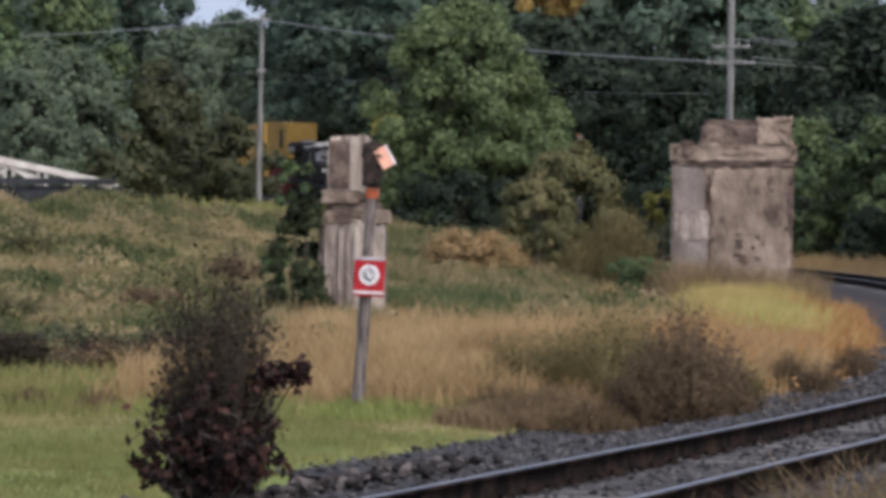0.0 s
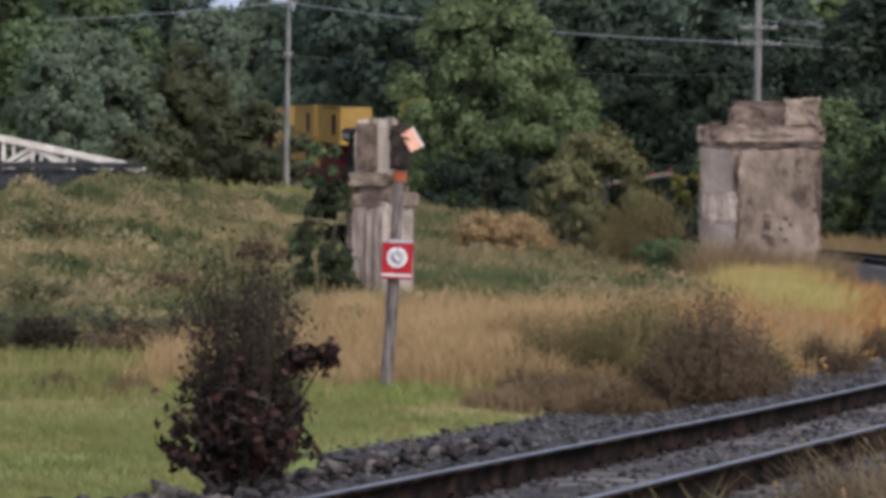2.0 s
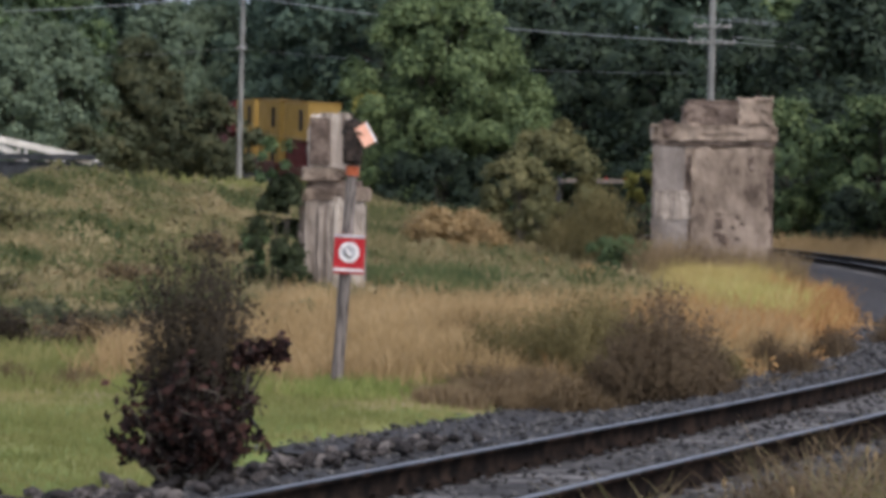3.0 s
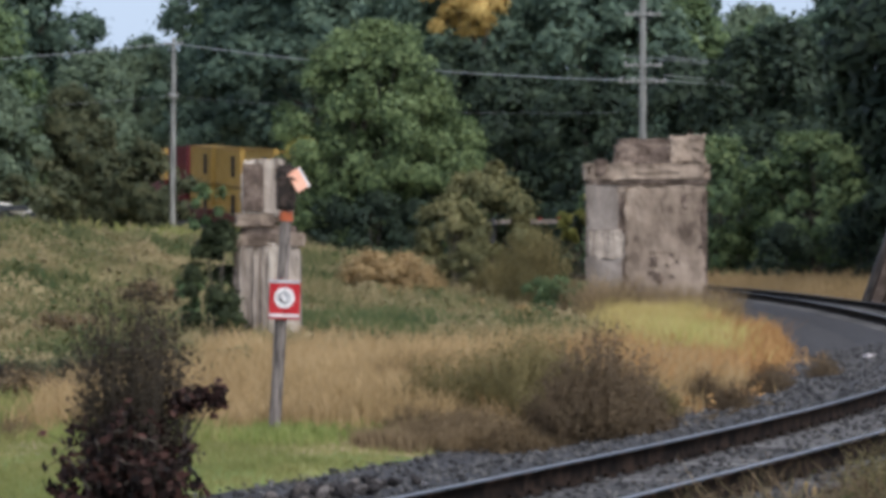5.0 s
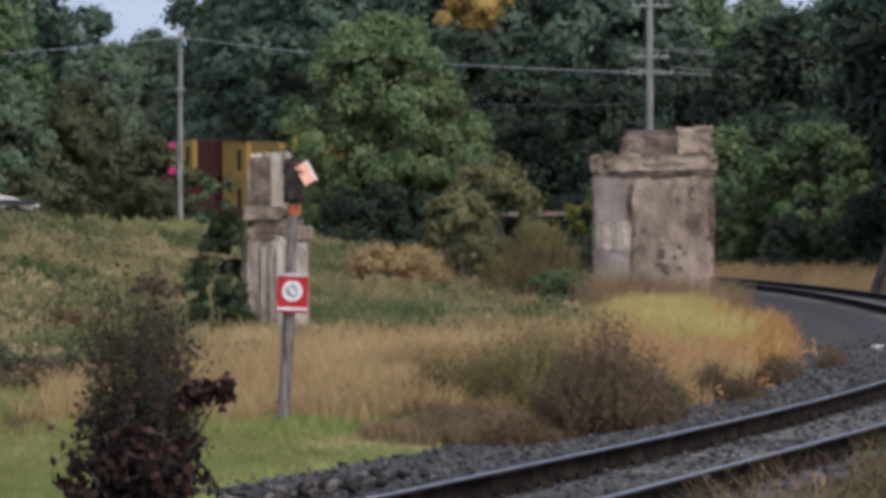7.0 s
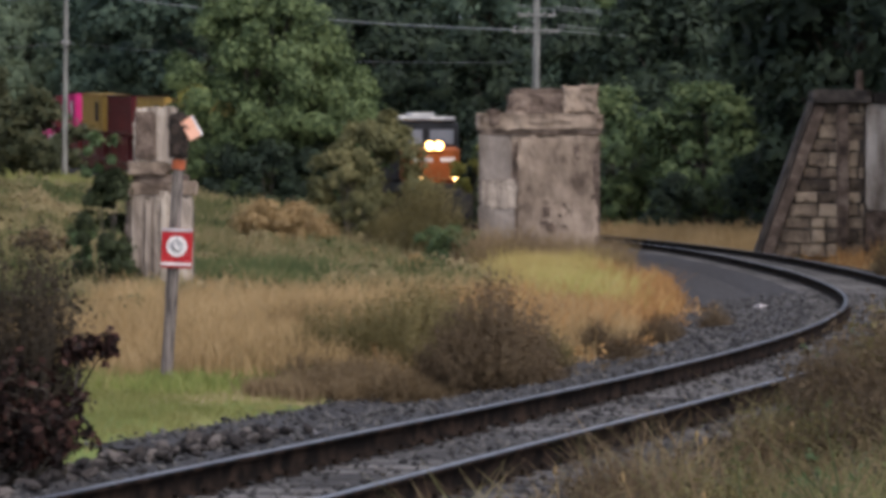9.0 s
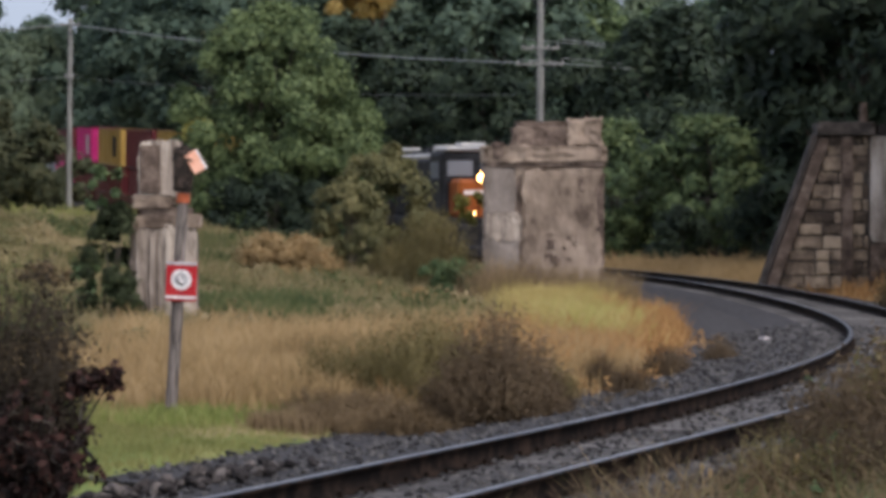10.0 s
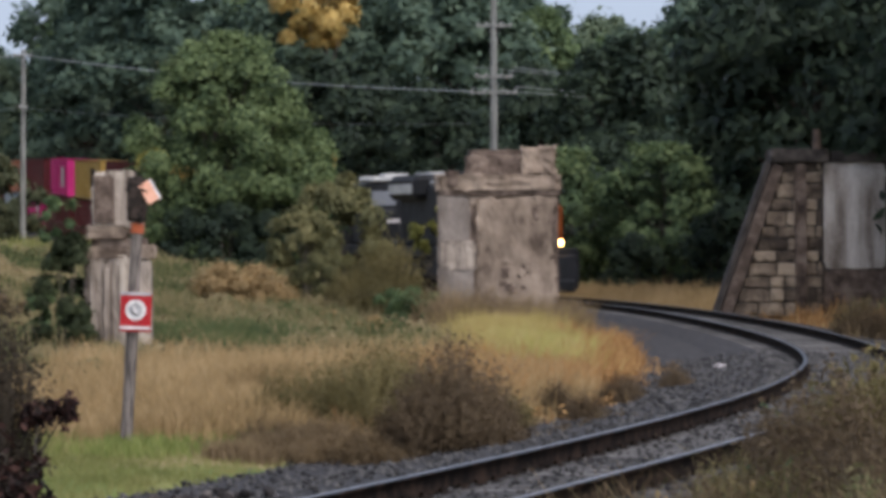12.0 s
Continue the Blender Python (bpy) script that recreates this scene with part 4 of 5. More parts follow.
    for cx in (-7.2, 7.2):
        truck = part("truck", boxed(cx - 2.6, cx + 2.6, -1.2, 1.2, .5, 1.1, .1), LOCO_BLACK, ob)
        for dx in (-1.85, 0, 1.85):
            bm = bmesh.new()
            for y in (-.76, .76):
                rod(bm, (cx + dx, y - .07, .53), (cx + dx, y + .07, .53), .53, None, 18)
            rod(bm, (cx + dx, -.8, .53), (cx + dx, .8, .53), .09, None, 8)
            part("wheelset", bm, RAIL_SIDE, truck)
    return ob


def well_car():
    ob = thing("well_car", Matrix(), "dark red articulated well car under stacked containers", "freight car", "train")
    for y in (-1.42, 1.42):
        part("side_sill", boxed(-8.6, 8.6, y - .08, y + .08, .42, 1.3, .03), CAR_RED, ob)
    part("well_floor", boxed(-8.6, 8.6, -1.34, 1.34, .3, .42), CAR_RED, ob)
    for x in (-9.0, 9.0):
        part("end_platform", boxed(x - .75, x + .75, -1.4, 1.4, .95, 1.32, .04), CAR_RED, ob)
        truck = part("truck", boxed(x - 1.15, x + 1.15, -1.1, 1.1, .4, .85, .08), LOCO_BLACK, ob)
        for dx in (-.85, .85):
            bm = bmesh.new()
            for y in (-.76, .76):
                rod(bm, (x + dx, y - .07, .46), (x + dx, y + .07, .46), .46, None, 16)
            rod(bm, (x + dx, -.8, .46), (x + dx, .8, .46), .08, None, 8)
            part("wheelset", bm, RAIL_SIDE, truck)
    return ob


def container(material, long, label, mark=None):
    ob = thing("shipping_container", Matrix(), label, "container", "containers on the train")
    h, w, l = 2.9, 1.24, long / 2
    n = int(long / .42)
    for y, s in ((-w, 1), (w, -1)):
        bm = bmesh.new()
        pts = []
        for i in range(n):
            x = -l + .12 + (long - .24) * i / n
            q = (long - .24) / n
            pts += [(x, y + s * .045), (x + q * .3, y + s * .045), (x + q * .45, y + s * .01), (x + q * .85, y + s * .01)]
        lo = [bm.verts.new((x, yy, .15)) for x, yy in pts]
        hi = [bm.verts.new((x, yy, h - .1)) for x, yy in pts]
        for i in range(len(pts) - 1):
            bm.faces.new((lo[i], lo[i + 1], hi[i + 1], hi[i]))
        part("side_panel", bm, material, ob)
        part("roof", boxed(-l, l, -w, w, h - .12, h, .02), material, ob)
    part("floor", boxed(-l, l, -w, w, 0, .16, .02), material, ob)
    for x, s in ((-l, 1), (l, -1)):
        bm = boxed(min(x + s * .03, x + s * .08), max(x + s * .03, x + s * .08), -w, w, .1, h - .1)
        for k in (-.6, 0, .6):
            box(bm, min(x, x + s * .06), max(x, x + s * .06), k - .03, k + .03, .15, h - .12)
        part("end_wall", bm, material, ob)
        for y in (-w, w):
            part("corner_post", boxed(min(x, x + s * .16), max(x, x + s * .16), min(y, y - .12 * np.sign(y)), max(y, y - .12 * np.sign(y)), 0, h, .01), material, ob)
    if mark is not None:
        for y in (-w - .006, w + .006):
            part("marking", boxed(l * .28, l * .6, y - .004, y + .004, .7, 2.3), mark, ob, "plain block marking")
    return ob


TOP = [BOX_YELLOW, BOX_YELLOW, BOX_YELLOW, BOX_MAROON, BOX_YELLOW, BOX_PINK, BOX_MAROON, BOX_ORANGE, BOX_MAROON, BOX_YELLOW]
LOW = [BOX_MAROON, BOX_YELLOW, BOX_YELLOW, BOX_MAROON, BOX_MAROON, BOX_MAROON, BOX_PINK, BOX_GREY, BOX_MAROON, BOX_ORANGE]
WORDS = {BOX_YELLOW: "yellow", BOX_MAROON: "dark maroon", BOX_PINK: "bright magenta", BOX_ORANGE: "rust orange", BOX_GREY: "blue-grey"}
NOSE_END, SPEED = arc_at(122.5), 9.4
LEAD_T, LEAD = [0, 8.0, 9.5, 10.0, 10.8, 12.0], [0, 0.2, 0.9, 0.9, 0.0, -1.6]
TRAIN = []


def train():
    """Vehicles with the distance of their middles behind the leader's nose, and their height over the rails."""
    TRAIN.append((locomotive(True), 11.2, 0.0, 7.2))
    TRAIN.append((locomotive(False), 33.8, 0.0, 7.2))
    made, car = {}, well_car()
    for i, (a, b) in enumerate(zip(TOP, LOW)):
        back = 45.2 + 9.7 + 19.4 * i
        TRAIN.append((car if i == 0 else copy_thing(car, Matrix()), back, 0.0, 9.0))
        for m, z, long, place in ((b, .43, 16.1 if i % 3 else 12.2, "in the well of a car"), (a, 3.36, 12.2 if m_is(a, BOX_PINK) else 16.1, "stacked on another container")):
            key = (m.name, long, place)
            if key in made:
                box_ob = copy_thing(made[key], Matrix())
            else:
                mark = HOOD if m_is(m, BOX_YELLOW) else SIGN_WHITE if m_is(m, BOX_PINK) else None
                box_ob = made[key] = container(m, long, WORDS[m] + " corrugated steel shipping container " + place, mark)
            TRAIN.append((box_ob, back, z, 9.0))


def m_is(a, b):
    return a.name == b.name


train()


def motions():
    """The gate's arm falls; the train rolls along the line, slowing a little, nose first towards the near end."""
    for arm, up in GATE:
        walk(arm, [(t, pose(0, -.22, up, 0, -a, 0)) for t, a in ((0.0, 89), (0.6, 89), (1.1, 86), (1.3, 62), (1.45, 30), (1.6, 15), (2.0, 9), (2.4, 3), (2.8, 0), (12.0, 0))])
    times = [i * 0.5 for i in range(25)]
    for ob, back, up, half in TRAIN:
        rows = []
        for t in times:
            s = NOSE_END + SPEED * (12.0 - t) - float(np.interp(t, LEAD_T, LEAD)) + back
            a, b = on_line(s - half)[0], on_line(s + half)[0]
            ahead = (a - b).normalized()
            side = Vector((0, 0, 1)).cross(ahead).normalized()
            top = ahead.cross(side)
            m = Matrix((ahead, side, top)).transposed().to_4x4()
            m.translation = (a + b) / 2 + top * up
            rows.append((t, m))
        walk(ob, rows)


# ---- trees and shrubs ----
def woods():
    # the full grey-green tree that hides the line
    big = make_tree("broadleaf_tree", 3, 7.9, .0, 3.7, 64000, .1, LEAF_SILVER, "broad grey-green leafy tree at the meadow's edge", clumps=210, peak=.36, trunk=.22, clump_size=.155, stems=3)
    put(big, -5.7, 113, 20, 1.0, False)
    rg = np.random.default_rng(61)
    spray = np.stack([rg.uniform(-.55, .5, 420), rg.normal(0, .2, 420), rg.normal(0, .14, 420)], 1)
    spray[:, 2] -= .25 * np.abs(spray[:, 0])
    spray = spray @ np.array(Matrix.Rotation(radians(20), 3, "Z")) + np.array([-2.75, -.6, 4.0])
    part("yellowing_spray", leaf_mesh("yellowing_spray", spray, rg.normal(0, 1, (420, 3)) + np.array([0, -.6, .8]), .07, rg), LEAF_LIME, big, "yellowing outer spray of leaves")
    side = make_tree("broadleaf_tree", 4, 5.6, .0, 2.4, 12000, .16, LEAF_MID, "green leafy small tree beside a larger one", clumps=50, peak=.4, trunk=.14, stems=3)
    put(side, -3.7, 116.5, 0, .9, False)
    shrub = make_tree("shrub", 5, 3.3, .1, 1.3, 11000, .075, LEAF_OLIVE, "olive-green shrub in the rough meadow", "shrub", 36, .5, .06, .26, 4)
    put(shrub, -1.6, 92, 0, 1.1, False)
    for x, y, a, s in ((-2.5, 90, 70, .82), (-1.9, 87, 320, .55)):
        put(shrub, x, y, a, s)
    put(shrub, -2.9, 101, 40, .55)
    sprig = make_tree("shrub", 19, 3.45, 2.0, .42, 900, .06, LEAF_LIME, "yellow-green sapling close to the large pier", "shrub", 14, .5, .03, .32, 2)
    put(sprig, .72, 84, 0, 1.0, False)
    weed = make_tree("shrub", 6, 1.7, .05, .85, 2400, .07, LEAF_MID, "small green shrub at the pier's foot", "shrub", 24, .5, .03, .28, 4)
    put(weed, .35, 78.6, 0, .68, False)
    put(weed, -.2, 79.5, 120, .6)
    put(weed, .7, 77.8, 220, .45)
    tuft = make_tree("hummock", 16, .75, .0, .75, 5000, .045, BLADE_STRAW, "rounded pale tan hummock of dead growth", "hummock", 40, .5, .01, .3, 4)
    put(tuft, -4.4, 85.5, 0, 1.3, False)
    for x, y, a, s in ((-3.7, 86, 80, 1.3), (-3.2, 85, 160, .9), (-4.0, 84, 240, .7), (-1.6, 79, 10, .6), (-.6, 76, 60, .6)):
        put(tuft, x, y, a, s)
    dark = make_tree("shrub", 7, 2.35, .0, .72, 6500, .06, LEAF_IVY, "dark green shrub against the narrow pier", "shrub", 26, .3, .04, .3, 3)
    put(dark, -6.05, 61.9, 0, 1.0, False)
    twig = make_tree("shrub", 18, 3.1, 1.9, .42, 420, .075, LEAF_MID, "leafy green sapling above a dark shrub", "shrub", 9, .5, .02, .34, 2)
    put(twig, -6.3, 62.6, 0, 1.0, False)
    sapling = make_tree("shrub", 8, 1.1, .1, .5, 500, .12, LEAF_MID, "young green sapling on the bank", "shrub", 12, .5, .02, .3, 2)
    put(sapling, -7.0, 66, 0, 1.0, False)
    # hedge and dark trees on the outer side of the bend
    hedge = make_tree("shrub", 9, 6.2, .1, 2.9, 9000, .17, LEAF_BRIGHT, "tall bright green thicket beyond the track", "shrub", 60, .45, .12, .25, 4)
    put(hedge, 7.2, 143, 0, 1.0, False)
    put(hedge, 11.0, 139, 95, 1.02)
    put(hedge, 3.9, 152, 200, .8)
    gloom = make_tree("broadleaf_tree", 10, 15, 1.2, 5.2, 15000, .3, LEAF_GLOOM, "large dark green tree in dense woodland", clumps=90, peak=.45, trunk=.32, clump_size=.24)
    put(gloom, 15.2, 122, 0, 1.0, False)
    # Copies right of the abutment are added, mostly out of view, to shade it.
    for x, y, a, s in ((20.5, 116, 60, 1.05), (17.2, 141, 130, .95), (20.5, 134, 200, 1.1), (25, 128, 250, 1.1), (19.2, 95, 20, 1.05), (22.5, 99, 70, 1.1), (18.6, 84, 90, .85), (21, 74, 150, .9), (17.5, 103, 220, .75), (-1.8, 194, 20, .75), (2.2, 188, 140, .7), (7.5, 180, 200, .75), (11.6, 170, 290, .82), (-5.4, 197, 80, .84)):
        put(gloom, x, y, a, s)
    # Dark leaves carry shade; copies near y 110 darken the big tree's foot.
    low = make_tree("shrub", 11, 3.2, .0, 1.9, 4200, .13, LEAF_GLOOM, "undergrowth with the shade beneath the trees put into its leaves", "shrub", 40, .4, .06, .3, 4)
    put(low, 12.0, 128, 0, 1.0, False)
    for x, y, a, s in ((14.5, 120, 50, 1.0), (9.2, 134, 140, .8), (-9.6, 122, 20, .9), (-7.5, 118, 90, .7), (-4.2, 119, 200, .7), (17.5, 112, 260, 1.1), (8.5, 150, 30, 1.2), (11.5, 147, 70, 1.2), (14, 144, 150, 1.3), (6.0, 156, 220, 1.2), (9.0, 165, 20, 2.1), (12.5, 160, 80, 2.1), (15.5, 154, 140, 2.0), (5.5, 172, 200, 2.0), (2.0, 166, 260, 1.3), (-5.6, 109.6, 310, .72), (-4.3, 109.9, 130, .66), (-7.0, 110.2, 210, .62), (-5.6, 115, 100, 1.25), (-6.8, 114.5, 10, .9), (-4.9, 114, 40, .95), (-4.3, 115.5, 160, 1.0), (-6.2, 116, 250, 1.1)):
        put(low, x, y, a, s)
    # the wood behind the line
    kinds = [
        make_tree("broadleaf_tree", 21, 21, .6, 6.4, 22000, .33, LEAF_DEEP, "tall dark green tree in a dense wood, blued in colour for haze", clumps=80, peak=.5, trunk=.4, clump_size=.27),
        make_tree("broadleaf_tree", 22, 19, .5, 6.0, 21000, .32, LEAF_MID, "tall green tree in a dense wood", clumps=75, peak=.4, trunk=.36, clump_size=.28),
        make_tree("broadleaf_tree", 23, 17, .4, 5.4, 20000, .31, LEAF_RUSSET, "brownish autumn tree in a dense wood", clumps=75, peak=.4, trunk=.34, clump_size=.28),
        make_tree("broadleaf_tree", 24, 18, .5, 5.6, 20000, .32, LEAF_WOOD, "green tree in a dense wood, greyed in colour for haze", clumps=75, peak=.38, trunk=.34, clump_size=.28)]
    spots = [(-6, 215, 0, 1.0), (3, 212, 0, .95), (-13, 243, 2, .9), (7, 224, 1, .95), (21.5, 205, 0, 1.0), (27, 200, 3, 1.0), (31, 190, 0, 1.1),
             (-4, 262, 1, 1.0), (6, 258, 0, 1.15), (14, 262, 1, .72), (29, 255, 0, 1.2), (33, 240, 0, 1.2), (-18, 268, 0, 1.12), (-20, 300, 3, 1.1),
             (-25, 316, 0, 1.2), (-12, 295, 1, 1.2), (-2, 300, 0, 1.3), (7, 300, 0, 1.2), (18, 300, 3, 1.05), (20.5, 288, 1, .95), (35, 290, 1, 1.3), (43, 270, 0, 1.25),
             (-36, 262, 3, .78), (-34, 240, 2, .62), (-41, 235, 1, .95), (-37, 205, 3, .6), (-46, 215, 0, 1.05), (-31, 188, 3, .5), (-36, 178, 1, .72), (-43, 190, 0, .95), (-52, 200, 0, 1.1),
             (-30, 168, 3, .45), (-50, 240, 3, 1.1), (-58, 225, 0, 1.15), (-48, 275, 0, 1.15), (-58, 262, 1, 1.2), (-40, 330, 3, .9), (-52, 345, 0, 1.2), (-31, 345, 1, .85), (-64, 300, 0, 1.3), (39, 215, 1, 1.1),
             (-47, 368, 3, 1.02), (-43, 362, 0, .9), (-38, 372, 1, .98), (-28.3, 318, 0, 1.02), (-30, 374, 0, .85), (-57, 372, 0, .95), (-39, 300, 2, .55), (-38.5, 285, 1, .5), (-31.5, 332, 0, 1.3), (-32.5, 356, 1, 1.3), (15.5, 290, 1, .88), (17.5, 258, 0, .76), (12.5, 272, 3, .95)]
    first = set()
    for x, y, k, s in spots:
        put(kinds[k], x, y, (x * 37 + y * 11) % 360, s, k in first)
        first.add(k)
    gold = make_tree("broadleaf_tree", 25, 20.0, 13.6, 3.0, 9000, .2, LEAF_YELLOW, "tall tree with yellow autumn crown over the wood", clumps=50, peak=.4, trunk=.25)
    put(gold, -5.0, 203, 0, 1.0, False)
    scrub = make_tree("shrub", 26, 5.2, .1, 2.6, 5200, .2, LEAF_RUSSET, "brown-olive half-bare scrub beside the line", "shrub", 44, .45, .1, .25, 4)
    put(scrub, -26.2, 222, 0, 1.15, False)
    for x, y, a, s in ((-29.5, 230, 70, 1.1), (-23.8, 205, 140, .5), (-31.5, 205, 30, 1.1), (-36, 160, 80, .9), (-27, 172, 10, .6)):
        put(scrub, x, y, a, s)


woods()


# ---- weeds, the dark bush and the rubble beside the rail ----
def twiggy(name, x, y, high, wide, stems, leaves, leaf, material, label, seed, twig=.006, spread=1.0, reach=1.0, lift=0.0):
    rng = np.random.default_rng(seed)
    ob = thing(name, pose(x, y, float(ground_z(x, y)) - .03), label, "bush")
    tips = []
    bm = bmesh.new()
    for k in range(stems):
        a, lean = rng.uniform(0, 6.28), rng.random() ** .7 * spread
        top = np.array([math.cos(a) * wide * lean, math.sin(a) * wide * lean, high * (1 - .3 * lean) * rng.uniform(.6, 1)])
        bend = top * np.array([.35, .35, .55])
        branch(bm, [(0, 0, 0), tuple(bend), tuple(top)], [twig * 1.6, twig, twig * .4], 5)
        for u in np.linspace(.3, 1, 7):
            base = bend * (u / .55) if u < .55 else bend + (top - bend) * (u - .55) / .45
            end = base + rng.normal(0, 1, 3) * np.array([.16, .16, .1]) * wide
            rod(bm, tuple(base), tuple(end), twig * .5, twig * .25, 4)
            tips += [base, end, (base + end) / 2]
    part("branchwork", bm, BARK, ob)
    tips = np.array(tips)
    low = tips[(tips[:, 2] < high * reach) & (tips[:, 2] > high * lift)]
    pts = low[rng.integers(0, len(low), leaves)] + rng.normal(0, .05, (leaves, 3)) * wide
    part("foliage", leaf_mesh("foliage", pts, rng.normal(0, 1, (leaves, 3)), leaf, rng, 0, .6), material, ob)
    return ob


def feathery(name, high, wide, stems, flecks, fleck, material, label, seed, stalk=.007, crest=.45):
    """A rounded bush of fine upright stems, set with small flecks of leaf and seed."""
    rng = np.random.default_rng(seed)
    ob = thing(name, Matrix(), label, "bush")
    a, r = rng.uniform(0, 6.283, stems), np.sqrt(rng.random(stems))
    out = np.stack([np.cos(a), np.sin(a), np.zeros(stems)], 1) * (r * wide)[:, None]
    base = out * .5 + rng.normal(0, .03, (stems, 3)) * np.array([wide, wide, 0])
    tip = out + np.stack([rng.normal(0, .1, stems) * wide, rng.normal(0, .1, stems) * wide, high * (1 - crest * r ** 2) * rng.uniform(.62, 1.08, stems)], 1)
    mid = (base + tip) * .5 + np.stack([-out[:, 0] * .08, -out[:, 1] * .08, high * .05 * np.ones(stems)], 1)
    t = rng.uniform(-1.45, 1.45, stems)
    side = np.stack([np.cos(t), np.sin(t), np.zeros(stems)], 1) * stalk
    k = np.arange(stems)[:, None] * 5
    me = sheet("stalk_mass", np.stack([base - side, base + side, mid + side * .8, mid - side * .8, tip], 1).reshape(-1, 3), k + [0, 1, 2, 3], k + [3, 2, 4])
    lean = out / wide + np.array([0, -.2, .6])
    tagged(part("stalk_mass", softened(me, np.repeat(lean, 5, 0)), material, ob), kind="stuff")
    w, u = rng.integers(0, stems, flecks), (rng.random(flecks) ** .75)[:, None]
    pts = base[w] * (1 - u) ** 2 + mid[w] * 2 * u * (1 - u) + tip[w] * u ** 2 + rng.normal(0, .045, (flecks, 3)) * wide
    part("foliage", leaf_mesh("foliage", pts, lean[w] + rng.normal(0, .35, (flecks, 3)), fleck, rng, .2, .4), material, ob)
    return ob


def near_growth():
    plume = feathery("withered_bush", 2.1, .44, 380, 15000, .021, WEED_DARK, "tall brown feathery withered bush by the rubble", 1, .006, .25)
    put(plume, -2.84, 23.1, 0, 1.0, False, .03)
    twiggy("withered_bush", -2.86, 22.8, 1.3, .5, 60, 2500, .04, LEAF_DRY, "low dark bush with withered brown leaves", 2, .009, 1.0, .92, .36)
    # the brown and olive weeds beside the track
    brown = feathery("weed_clump", 1.2, .55, 420, 15000, .017, WEED_UMBER, "rounded brown withered weed clump beside the track", 12, .006)
    put(brown, .55, 35.6, 0, 1.32, False)
    for x, y, a, s in ((.2, 35.4, 60, 1.0), (.75, 35.4, 250, .9), (1.05, 36.4, 130, .75), (2.3, 42, 130, .62), (2.0, 43.5, 200, .6), (3.0, 47, 250, .6), (4.2, 52, 20, .6), (3.3, 49, 80, .5)):
        put(brown, x, y, a, s)
    tan = feathery("weed_clump", 1.1, .6, 420, 14000, .017, WEED_OLIVE, "rounded olive and tan weed clump beside the track", 13, .006)
    put(tan, -.35, 36.6, 0, 1.12, False)
    for x, y, a, s in ((-.05, 37.4, 60, 1.2), (-.8, 36.9, 20, .95), (-1.25, 37.4, 120, .8), (.6, 40, 300, .7), (1.3, 41, 210, .6)):
        put(tan, x, y, a, s)
    russet = feathery("shrub", 2.3, 1.05, 320, 9000, .04, WEED_OLIVE, "olive-tan feathery shrub close to the large pier", 20, .012, .35)
    put(russet, -.35, 86, 0, 1.0, False)
    for x, y, a, s in ((-1.3, 85, 70, .62), (.3, 83.5, 200, .6), (-.6, 83, 300, .55)):
        put(russet, x, y, a, s)
    ruddy = feathery("weed_clump", .6, .55, 300, 7000, .017, WEED_BROWN, "low reddish-brown withered weeds beside the ballast", 19, .006)
    put(ruddy, -.75, 34.9, 0, 1.0, False)
    for x, y, a, s in ((-1.1, 34.4, 60, .8), (-.4, 34.4, 150, .9), (-.1, 34.2, 220, .7), (-1.4, 35.4, 280, .8), (1.15, 35.4, 330, .75), (-5.6, 35.4, 40, .6), (-6.4, 35.8, 140, .65), (-7.3, 35.6, 240, .55), (-5.0, 36.2, 200, .6), (1.6, 37.0, 30, .8), (2.0, 38.6, 100, .8), (2.5, 40.5, 200, .9), (1.4, 36.0, 10, .6)):
        put(ruddy, x, y, a, s)
    spray = thing("withered_bush", pose(-2.36, 22.9, -.25), "dark withered side spray reaching over the grass", "bush")
    rg = np.random.default_rng(77)
    bm = bmesh.new()
    branch(bm, [(-.4, 0, 0), (-.12, 0, .55), (.1, 0, .92)], [.012, .008, .005], 5)
    branch(bm, [(-.12, 0, .55), (-.1, .02, .85), (-.06, 0, 1.0)], [.008, .006, .004], 5)
    part("branchwork", bm, BARK, spray)
    blob = np.stack([rg.uniform(-.2, .17, 420), rg.normal(0, .05, 420), .9 + rg.normal(0, .05, 420)], 1)
    blob[:, 2] += .12 * blob[:, 0]
    part("foliage", leaf_mesh("foliage", blob, rg.normal(0, 1, (420, 3)), .03, rg, 0, .6), LEAF_DRY, spray)
    rank = feathery("weed_clump", .85, .62, 260, 5000, .032, LEAF_RUSSET, "dark olive rank weeds at the foot of the bank", 25, .009, .4)
    for i, (x, y, s) in enumerate(((-8.6, 45, 1.0), (-7.8, 46, 1.1), (-7.1, 45.2, .9), (-6.5, 46.5, 1.0), (-9.4, 46.5, 1.1), (-5.9, 45.5, .8), (-8.2, 48, 1.1), (-7.2, 49, 1.0), (-9.9, 49, 1.2), (-6.2, 49, .9), (-5.3, 48, .8), (-8.9, 51, 1.0))):
        put(rank, x, y, i * 67 % 360, s, i > 0)
    bankweed = make_tree("weed_clump", 17, .95, .0, .7, 5000, .04, WEED_DARK, "dark rank weed clump in the ditch", "bush", 40, .45, .012, .3, 5)
    put(bankweed, -8.0, 43.6, 0, .65, False)
    for x, y, a, s in ((-7.0, 44.2, 60, .6), (-9.2, 44.5, 120, .65), (-6.2, 45, 200, .55), (-10.4, 45.5, 250, .7), (-5.4, 45.4, 300, .5), (-7.6, 46, 20, .7)):
        put(bankweed, x, y, a, s)
    fringe = feathery("weed_clump", 1.0, .5, 200, 3000, .024, WEED_OLIVE, "upright olive weeds along the outer rail", 14, .007, .35)
